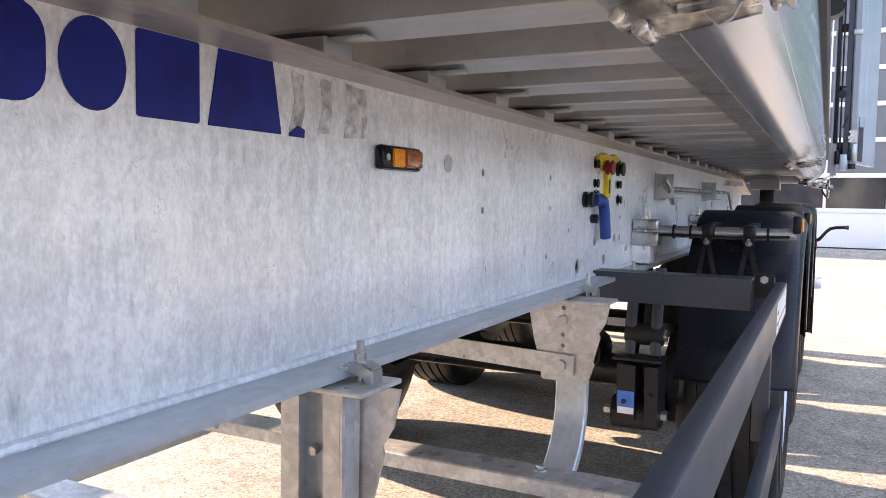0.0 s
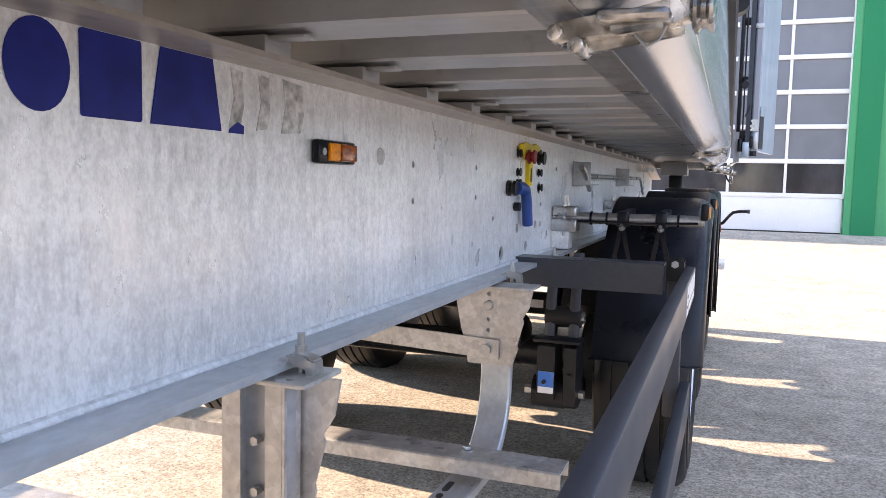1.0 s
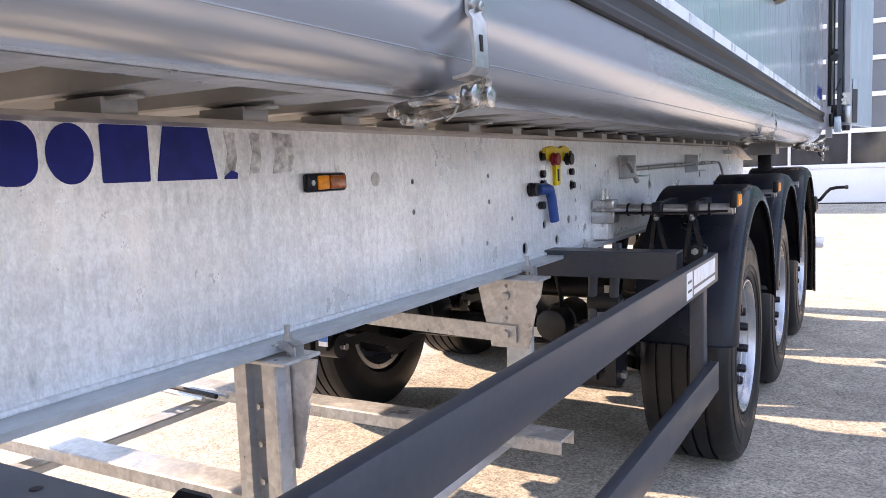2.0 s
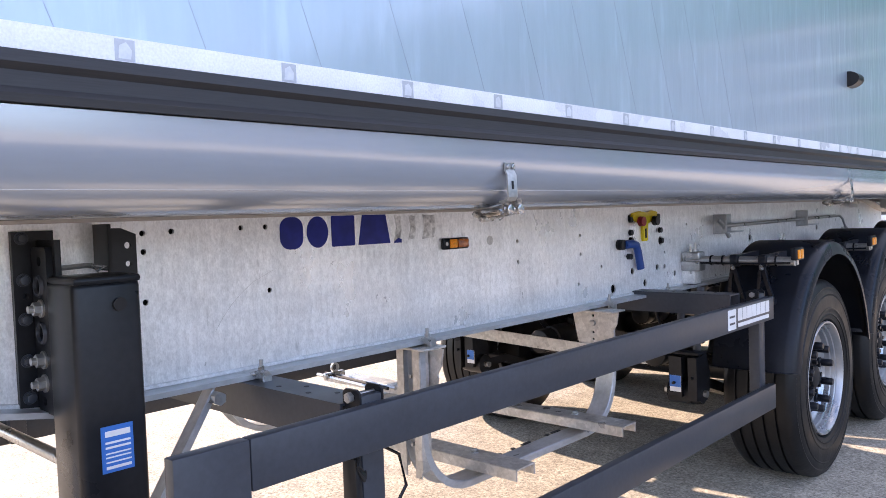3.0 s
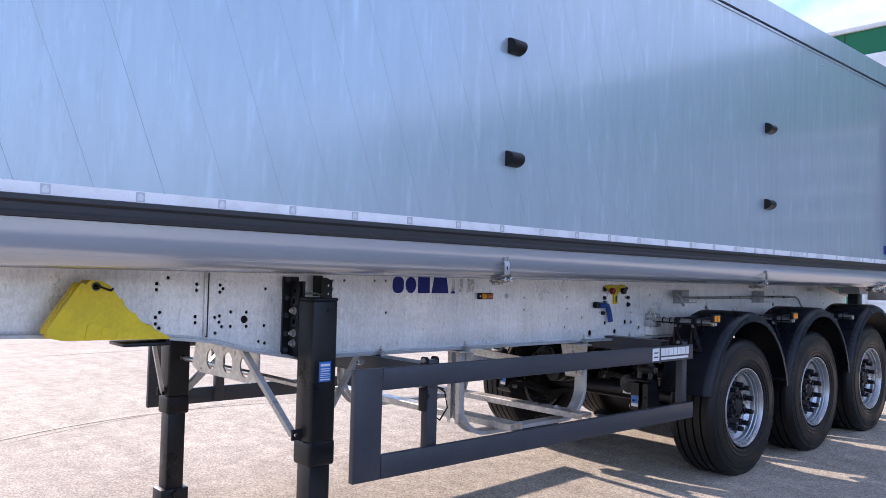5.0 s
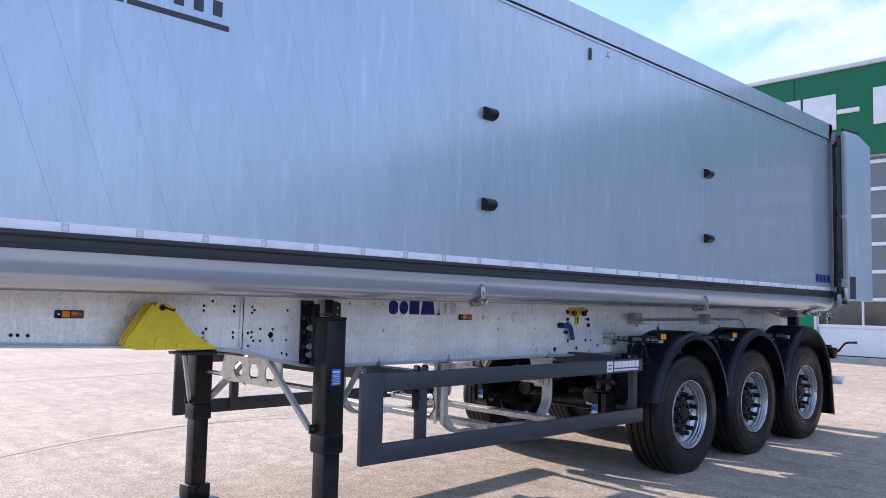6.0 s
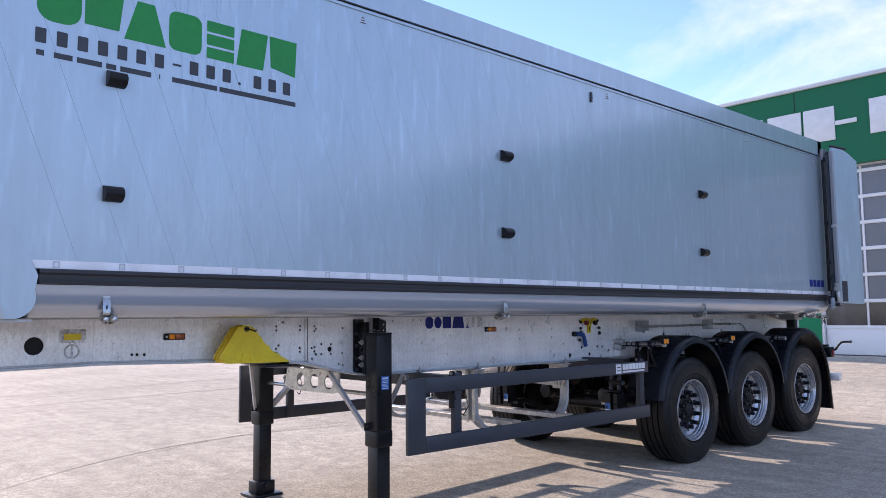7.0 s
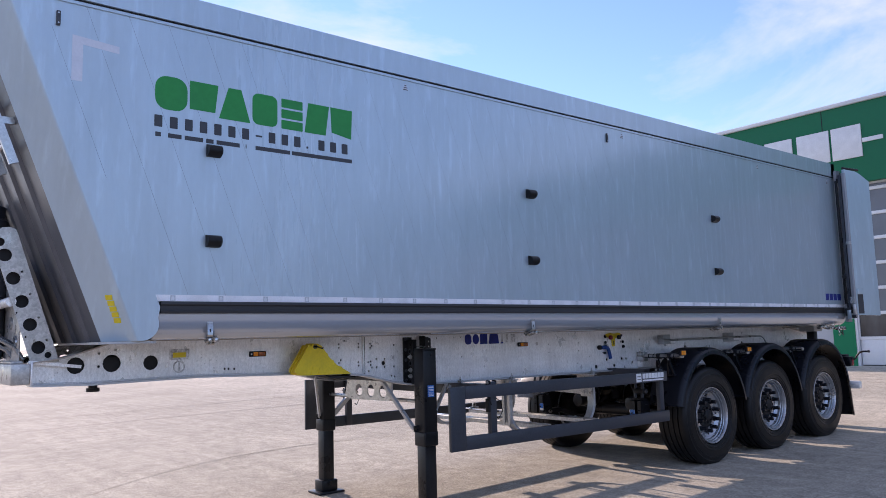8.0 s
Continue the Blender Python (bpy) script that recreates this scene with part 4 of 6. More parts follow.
def body_lock(y):
    """A narrow hanger strap and a greasy lever lock under the foot profile."""
    bm = B()
    sweep(bm, [(SIDE + 0.002, y, 1.568), (SIDE + 0.002, y, 1.548), (SIDE + 0.008, y, 1.538), (SIDE + 0.010, y, 1.484), (SIDE + 0.004, y, 1.476), (SIDE - 0.02, y, 1.472)], rect(0.004, 0.036), up=(0, 1, 0))
    lock = part("body_lock", bm, STEEL, trailer, "zinc-plated strap with a greasy lever lock")
    for dy in (-0.010, 0.010):
        part("rivet", cyl(B(), (SIDE + 0.002, y + dy, 1.558), (SIDE + 0.009, y + dy, 1.558), 0.0065, 10, bevel=0.002), STEEL, lock)
    part("slot", box(B(), SIDE + 0.0105, SIDE + 0.0125, y - 0.004, y + 0.004, 1.502, 1.522, 0.001), DARK, lock)
    c = y + 0.045
    bm = prism(B(), [(1.062, 1.444), (1.065, 1.436), (1.073, 1.432), (1.093, 1.437), (1.174, 1.446), (1.194, 1.450), (1.208, 1.462), (1.211, 1.478), (1.203, 1.480), (1.185, 1.468), (1.133, 1.460), (1.093, 1.456), (1.068, 1.453)], "y", c - 0.012, c + 0.012)
    bmesh.ops.bevel(bm, geom=list(bm.edges), offset=0.003, segments=2, affect="EDGES")
    part("lever_bar", bm, GREASE, lock, "worn greasy lever")
    part("lower_latch", prism(B(), [(1.083, 1.430), (1.093, 1.426), (1.141, 1.434), (1.186, 1.442), (1.186, 1.447), (1.085, 1.440)], "y", c + 0.013, c + 0.024), GREASE, lock)
    part("lock_block", box(B(), 1.113, 1.178, c - 0.045, c - 0.013, 1.444, 1.4562, 0.006), GREASE, lock)
    part("lock_spring", cyl(B(), (1.125, c - 0.028, 1.441), (1.170, c - 0.028, 1.446), 0.006, 10), GREASE, lock)
    for x, z in ((1.071, 1.443), (1.091, 1.431)):
        part("pivot_pin", cyl(B(), (x, c - 0.017, z), (x, c + 0.034, z), 0.008, 12, bevel=0.002), GREASE, lock)
    for dy in (-0.040, 0.002):
        part("roller", lathe(B(), [(0, 0.0), (0, 0.008), (0.003, 0.013), (0.006, 0.013), (0.009, 0.009), (0.013, 0.009), (0.016, 0.013), (0.019, 0.013), (0.021, 0.007), (0.021, 0.0)], 16, (1.193, c + dy, 1.452)), GREASE, lock)
    part("spring_clip", sweep(B(), [(1.145, c - 0.013, 1.438), (1.156, c - 0.016, 1.426), (1.166, c - 0.016, 1.432), (1.172, c - 0.014, 1.444)], ring(0.0016, 6)), STEEL, lock)
    return lock


for y in (-2.088, 0.795, 3.707):
    body_lock(y)


def rear_end():
    post = part("rear_post", prism(B(), [(1.24, 6.70), (1.278, 6.70), (1.284, 6.72), (1.284, 6.80), (1.24, 6.84)], "z", 1.50, 3.56), ALU_DULL, trailer, "grey rear corner post")
    part("post_seal", box(B(), 1.253, 1.278, 6.684, 6.699, 1.74, 3.42, 0.003), PLASTIC, post, "black rubber seal")
    part("pull_cable", cyl(B(), (1.300, 6.66, 1.62), (1.292, 6.66, 3.44), 0.006, 8), BLACK, post)
    part("lock_channel", prism(B(), [(1.320, 6.640), (1.356, 6.640), (1.356, 6.700), (1.348, 6.700), (1.348, 6.648), (1.328, 6.648), (1.328, 6.700), (1.320, 6.700)], "z", 1.66, 3.48), GREY, post, "dark grey lock channel")
    part("lock_strip", prism(B(), [(1.360, 6.646), (1.372, 6.636), (1.406, 6.636), (1.416, 6.646), (1.416, 6.662), (1.360, 6.662)], "z", 1.56, 3.50), ALU_DULL, post, "grey folded lock strip")
    part("strip_strap", box(B(), 1.357, 1.419, 6.630, 6.664, 2.53, 2.57, 0.003), STEEL, post)
    part("strap_end", box(B(), 1.356, 1.366, 6.632, 6.66, 2.53, 2.57, 0.003), BLACK, post)
    part("latch_plate", plate(B(), [(1.350, 1.745), (1.378, 1.740), (1.412, 1.742), (1.412, 1.828), (1.385, 1.832), (1.362, 1.830), (1.352, 1.818), (1.366, 1.808), (1.366, 1.792), (1.352, 1.786), (1.352, 1.770), (1.364, 1.764)], (), "y", 6.618, 6.628), STEEL, post, "bright zinc latch plate")
    part("latch_sleeve", cyl(B(), (1.392, 6.648, 1.60), (1.392, 6.648, 1.73), 0.026, 14, bevel=0.003), STEEL, post)
    part("latch_switch", box(B(), 1.356, 1.376, 6.62, 6.65, 1.61, 1.70, 0.004), BLACK, post)
    part("latch_box", box(B(), 1.302, 1.352, 6.625, 6.69, 1.535, 1.655, 0.006), ALU, post, "pale blue-grey latch box")
    part("cable_pulley", lathe_y((1.300, 6.64, 2.10), [(-0.015, 0.0), (-0.015, 0.028), (0.0, 0.016), (0.015, 0.028), (0.015, 0.0)], 16), BLACK, post)
    part("pulley_arm", box(B(), 1.300, 1.330, 6.63, 6.66, 2.115, 2.145, 0.004), GREY, post)
    part("release_lever", sweep(B(), [(1.345, 6.63, 1.94), (1.325, 6.615, 1.88), (1.312, 6.61, 1.85)], rect(0.012, 0.008), up=(0, 1, 0)), BLACK, post)
    part("side_roller", cyl(B(), (1.285, 6.65, 1.58), (1.285, 6.65, 1.68), 0.018, 12, bevel=0.003), BLACK, post)
    part("strip_nut", cyl(B(), (1.384, 6.650, 1.545), (1.384, 6.650, 1.585), 0.030, 6), BLACK, post)
    for z in (1.72, 2.6, 3.42):
        part("rod_guide", box(B(), 1.275, 1.345, 6.702, 6.73, z - 0.03, z + 0.03, 0.004), BLACK, post)
    for z in (1.66, 2.15, 2.9, 3.5):
        part("hinge", box(B(), 1.27, 1.41, 6.79, 6.86, z - 0.035, z + 0.035, 0.006), BLACK, post)
    wing_turn = Matrix.Translation((1.367, 6.64, 0)) @ Matrix.Rotation(math.atan2(-0.155, 0.42), 4, "Z")

    def turned(bm):
        bmesh.ops.transform(bm, matrix=wing_turn, verts=bm.verts)
        return bm
    wing = part("tailgate_wing", turned(prism(B(), [(0.035, 1.590), (0.445, 1.575), (0.445, 3.40), (0.30, 3.49), (0.22, 3.53), (0.035, 3.55)], "x", -0.01, 0.03)), ALU, trailer, "open grey tailgate wing")
    part("wing_frame", turned(box(B(), -0.03, -0.0105, 0.04, 0.44, 1.62, 3.38, 0.004)), GREY, wing)
    part("wing_edge", turned(box(B(), -0.012, 0.031, 0.026, 0.0345, 1.592, 3.55, 0.002)), ALU, wing)
    part("grip_recess", turned(box(B(), 0.031, 0.034, 0.075, 0.165, 1.605, 1.90)), FOIL_GREY, wing, "dark grip recess")
    part("grip_cover", turned(box(B(), 0.033, 0.040, 0.072, 0.168, 1.86, 1.935, 0.002)), ALU, wing)
    for z in (3.52, 3.58):
        part("top_fitting", turned(cyl(B(), (-0.02, 0.05, z), (-0.02, 0.32, z - 0.02), 0.016, 8)), BLACK, wing)
    part("rear_gate", box(B(), mirror(1.205), 1.205, 6.802, 6.835, 1.55, 3.58, 0.004), ALU, trailer, "closed rear gate")
    part("rear_bolster", box(B(), mirror(1.05), 1.05, 6.62, 6.80, 1.44, 1.55, 0.01), GALV_RAW, trailer)
    for x, y, z, l in ((1.15, 6.45, 1.44, 0.14), (1.2, 6.62, 1.43, 0.18), (1.1, 6.3, 1.45, 0.12)):
        part("gate_lock", box(B(), x - 0.03, x + 0.03, y - l / 2, y + l / 2, z - 0.035, z + 0.012, 0.008), GREASE, trailer, "greasy gate lock claw")
        part("lock_pin", cyl(B(), (x - 0.06, y, z - 0.015), (x + 0.07, y, z - 0.015), 0.014, 10), GREASE, trailer)
    # hanging chain, centre bearing and its column
    for k in range(5):
        link = lathe(B(), [(-0.004, 0.011), (-0.004, 0.017), (0.004, 0.017), (0.004, 0.011)], 14)
        bmesh.ops.transform(link, matrix=Matrix.Translation((1.235, 6.50, 1.455 - 0.028 * k)) @ Matrix.Rotation(radians(90 * (k % 2) - 45), 4, "Z") @ Matrix.Diagonal((1, 0.7, 1.15, 1)), verts=link.verts)
        part("chain_link", link, GREASE, trailer)
    part("centre_bearing", prism(B(), [(6.48, 1.468), (6.72, 1.468), (6.72, 1.385), (6.50, 1.385)], "x", 0.70, 0.905), ALU_RAW, trailer, "dull aluminium bearing block")
    part("bearing_column", box(B(), 0.765, 0.865, 6.56, 6.66, 1.12, 1.384, 0.004), BLACK, trailer)
    part("gate_lever", sweep(B(), [(1.05, 6.25, 1.452), (1.14, 6.28, 1.446), (1.20, 6.33, 1.452), (1.262, 6.36, 1.49)], rect(0.012, 0.016)), GREASE, trailer, "greasy gate lever")
    part("hose", sweep(B(), [(1.22, 6.5, 1.43), (1.24, 6.55, 1.36), (1.23, 6.62, 1.33), (1.20, 6.68, 1.37), (1.18, 6.70, 1.44)], ring(0.007, 8)), BLACK, trailer)
    # tail: light bar, underride bar and lamp stalk
    part("light_bar", box(B(), mirror(1.1), 1.1, 6.95, 7.03, 0.92, 1.06, 0.01), BLACK, trailer)
    part("tail_lamp", box(B(), 1.02, 1.17, 6.90, 7.02, 0.90, 1.03, 0.015), PLASTIC, trailer, "black tail lamp housing")
    bm = B()
    sweep(bm, [(1.14, 7.0, 0.975), (1.19, 7.0, 1.0), (1.235, 6.99, 1.06), (1.265, 6.985, 1.088), (1.31, 6.98, 1.098), (1.375, 6.975, 1.10)], ring(0.013, 8))
    part("marker_stalk", bm, PLASTIC, trailer, "bent rubber marker stalk")
    part("stalk_lamp", cyl(B(), (1.372, 6.975, 1.10), (1.395, 6.974, 1.10), 0.017, 12, bevel=0.003), FOIL_GREY, trailer)
    part("tail_reflector", box(B(), 1.145, 1.176, 6.94, 6.99, 0.92, 0.99, 0.004), RED_PL, trailer, "dull red corner reflector")
    part("underride_bar", box(B(), mirror(1.225), 1.225, 6.99, 7.08, 0.595, 0.70, 0.025), GALV, trailer, "galvanised underride bar")
    for x in (0.5, mirror(0.5)):
        part("bar_bracket", box(B(), x - 0.04, x + 0.04, 6.90, 6.98, 0.62, 1.2, 0.004), BLACK, trailer)
    part("rear_hinge", cyl(B(), (mirror(0.56), 6.85, 1.38), (0.56, 6.85, 1.38), 0.04, 16), GREASE, trailer)
    part("lamp_plate", box(B(), 0.62, 0.68, 5.9, 6.15, 1.40, 1.43, 0.004), FOIL_WHITE, trailer)


rear_end()


# wheels, axles and suspension
def wheel_part():
    """One disc wheel at the origin, outer face towards +x."""
    bm = B()
    lathe(bm, [(0.02, 0.0), (0.02, 0.138), (0.090, 0.138), (0.094, 0.130), (0.096, 0.098), (0.106, 0.095), (0.110, 0.062), (0.124, 0.058), (0.130, 0.048), (0.130, 0.0)], 28)
    wheel = part("wheel", bm, DARK, trailer, "worn truck wheel with black nut caps")
    # tyre
    R, W = 0.525, 0.19
    prof = [(W - 0.045, 0.298), (W - 0.012, 0.315), (W - 0.006, 0.335), (W - 0.001, 0.338), (W - 0.004, 0.345), (W - 0.002, 0.36), (W + 0.002, 0.366), (W + 0.002, 0.372), (W - 0.0005, 0.376), (W, 0.41), (W - 0.003, 0.437), (W - 0.001, 0.441), (W - 0.006, 0.447), (W - 0.006, 0.455), (W - 0.012, 0.475), (W - 0.010, 0.482), (W - 0.022, 0.505), (W - 0.042, 0.520), (W - 0.055, 0.5235)]
    for gx in (0.095, 0.032, -0.032, -0.095):
        prof += [(gx + 0.0075, R), (gx + 0.006, R - 0.014), (gx - 0.006, R - 0.014), (gx - 0.0075, R)]
    prof += [(-W + 0.055, 0.5235), (-W + 0.042, 0.520), (-W + 0.022, 0.505), (-W + 0.006, 0.455), (-W, 0.41), (-W + 0.002, 0.36), (-W + 0.012, 0.315), (-W + 0.045, 0.298)]
    bm = lathe(B(), prof + [prof[0]], 72)
    bmesh.ops.remove_doubles(bm, verts=list(bm.verts), dist=1e-5)
    for v in bm.verts:
        if v.co.z < -0.512:
            v.co.z = -0.512
            v.co.x *= 1.015
    part("tyre", bm, RUBBER, wheel, "black truck tyre with ribbed tread", 30)
    # rim
    prof = [(W - 0.035, 0.296), (W - 0.020, 0.303), (W - 0.012, 0.299), (W - 0.012, 0.293), (W - 0.020, 0.286), (W - 0.046, 0.281), (W - 0.050, 0.274), (W - 0.068, 0.270), (W - 0.073, 0.262), (W - 0.098, 0.256), (W - 0.103, 0.249), (W - 0.120, 0.236),
            (W - 0.128, 0.215), (W - 0.120, 0.200), (W - 0.103, 0.188), (W - 0.103, 0.145), (W - 0.112, 0.10), (W - 0.15, 0.085), (W - 0.165, 0.10), (W - 0.17, 0.2), (W - 0.17, 0.26), (-W + 0.03, 0.27), (-W + 0.03, 0.297)]
    part("rim", lathe(B(), prof + [(W - 0.035, 0.296)], 60), SILVER, wheel, "silver steel rim")
    for k in range(10):
        a = 2 * math.pi * (k + 0.5) / 10
        y, z = 0.1675 * math.cos(a), 0.1675 * math.sin(a)
        bm = B()
        lathe(bm, [(W - 0.106, 0.0), (W - 0.106, 0.027), (W - 0.090, 0.027), (W - 0.086, 0.021), (W - 0.034, 0.020), (W - 0.028, 0.016), (W - 0.027, 0.0)], 12, (0, y, z))
        part("nut_cap", bm, PLASTIC, wheel, "black plastic nut cap")
    for k in range(8):
        a = 2 * math.pi * k / 8
        y, z = 0.077 * math.cos(a), 0.077 * math.sin(a)
        part("hub_bolt", cyl(B(), (0.100, y, z), (0.130, y, z), 0.012, 6), BLACK, wheel)
    for k in range(10):
        a = 2 * math.pi * k / 10
        y, z = 0.222 * math.cos(a), 0.222 * math.sin(a)
        part("vent_hole", cyl(B(), (W - 0.127, y, z), (W - 0.1205, y, z), 0.012, 12), DARK, wheel)
    return wheel


TYRE_OUT = 1.125
first = wheel_part()
spots = [(TYRE_OUT - 0.19, y, 0) for y in HUBS] + [(mirror(TYRE_OUT - 0.19), y, 180) for y in HUBS]
for k, (x, y, turn) in enumerate(spots):
    m = pose(x, y, ground_z(y) + 0.512, 0, 0, turn)
    if k == 0:
        first.matrix_basis = m
    else:
        copy_thing(first, m)


def axle_set(y):
    z = ground_z(y) + 0.512
    axle = part("axle", cyl(B(), (mirror(0.80), y, z), (0.80, y, z), 0.073, 24), BLACK, trailer, "black round axle tube")
    part("axle_sticker", box(B(), 0.05, 0.16, y - 0.076, y - 0.072, z - 0.02, z + 0.03), FOIL_WHITE, axle)
    for s in (1, -1):
        def X(x):
            return x if s > 0 else mirror(x)
        cheek = [(y - 0.715, 0.70), (y - 0.64, 0.715), (y - 0.60, 0.61), (y - 0.605, 0.52), (y - 0.635, 0.475), (y - 0.68, 0.462), (y - 0.715, 0.48)]
        for x in (0.596, 0.654, 0.696, 0.733):
            part("bracket_cheek", prism(B(), cheek, "x", X(x) - 0.004, X(x) + 0.004), BLACK, axle, "black bracket cheek")
        for x0, x1, z0 in ((0.592, 0.658, 0.50), (0.692, 0.737, 0.485)):
            front = [(X(x0), z0), (X(x1), z0), (X(x1), 0.70), (X(x0), 0.70)]
            part("spring_hanger", prism(B(), front, "y", y - 0.755, y - 0.716), BLACK, axle, "black suspension hanger bracket")
        part("hanger_lip", box(B(), min(X(0.575), X(0.75)), max(X(0.575), X(0.75)), y - 0.765, y - 0.66, 0.716, 0.728, 0.003), BLACK, axle)
        back = 0.0 if s > 0 else -0.085
        for x in (0.622, 0.712):
            part("hanger_post", sweep(B(), [(X(x), y + back - 0.69, 0.73), (X(x), y + back - 0.675, 0.88), (X(x), y + back - 0.63, 1.04)], [(0.020 * p, 0.010 * q) for p, q in ring(1, 12)], up=(0, 1, 0)), GREY, axle)
            part("bush_bolt", cyl(B(), (X(x), y - 0.775, 0.57 if x < 0.7 else 0.60), (X(x), y - 0.754, 0.57 if x < 0.7 else 0.60), 0.008, 6), DARK, axle)
        part("hanger_bush", cyl(B(), (X(0.60), y + back - 0.66, 0.80), (X(0.735), y + back - 0.66, 0.80), 0.040, 20, bevel=0.006), DARK, axle, "round rubber bush")
        part("bush_washer", cyl(B(), (X(0.735), y + back - 0.66, 0.80), (X(0.748), y + back - 0.66, 0.80), 0.022, 12), STEEL, axle)
        part("arm_eye", cyl(B(), (X(0.60), y - 0.665, 0.505), (X(0.73), y - 0.665, 0.505), 0.052, 20, bevel=0.006), RUBBER, axle)
        part("hanger_bolt", cyl(B(), (X(0.53), y - 0.67, 0.51), (X(0.755), y - 0.67, 0.51), 0.018, 6), STEEL, axle)
        bm = B()
        sweep(bm, [(X(0.625), y - 0.67, 0.51), (X(0.625), y - 0.45, 0.515), (X(0.625), y - 0.12, z - 0.11), (X(0.625), y + 0.12, z - 0.10), (X(0.625), y + 0.42, 0.62)], rect(0.10, 0.05))
        cyl(bm, (X(0.565), y - 0.67, 0.51), (X(0.685), y - 0.67, 0.51), 0.06, 18)
        part("trailing_arm", bm, BLACK, axle)
        part("air_bag", lathe_z((X(0.625), y + 0.40), [(0.64, 0.0), (0.64, 0.09), (0.70, 0.13), (0.78, 0.10), (0.83, 0.14), (0.92, 0.14), (0.98, 0.10), (1.03, 0.10), (1.03, 0.0)]), RUBBER, axle, "black air spring")
        bm = B()
        cyl(bm, (X(0.33), y - 0.30, z + 0.12), (X(0.33), y - 0.10, z + 0.12), 0.085, 20, bevel=0.01)
        cyl(bm, (X(0.33), y - 0.42, z + 0.12), (X(0.33), y - 0.30, z + 0.12), 0.075, 20, bevel=0.01)
        part("brake_chamber", bm, BLACK, axle)
        part("damper", cyl(B(), (X(0.46), y + 0.30, 1.0), (X(0.46), y + 0.05, z + 0.03), 0.032, 12), BLACK, axle)
        part("brake_drum", cyl(B(), (X(0.66), y, z), (X(0.84), y, z), 0.2, 28), DARK, axle)
        part("air_hose", sweep(B(), [(X(0.40), y - 0.5, 1.04), (X(0.38), y - 0.46, 0.86), (X(0.36), y - 0.36, 0.76), (X(0.34), y - 0.30, z + 0.16)], ring(0.009, 8)), PLASTIC, axle)
    return axle


axles = [axle_set(y) for y in HUBS]
part("maker_label", box(B(), 0.598, 0.656, HUBS[0] - 0.7595, HUBS[0] - 0.7555, 0.525, 0.606), FOIL_WHITE, axles[0], "white and blue maker label")
part("maker_label", box(B(), 0.598, 0.656, HUBS[0] - 0.761, HUBS[0] - 0.7597, 0.549, 0.606), LABEL_BLUE, axles[0], "blue label field")

part("maker_label", box(B(), -0.755, -0.70, HUBS[0] - 0.7595, HUBS[0] - 0.7555, 0.525, 0.606), FOIL_WHITE, axles[0], "white and blue maker label")
part("maker_label", box(B(), -0.755, -0.70, HUBS[0] - 0.761, HUBS[0] - 0.7597, 0.549, 0.606), LABEL_BLUE, axles[0], "blue label field")


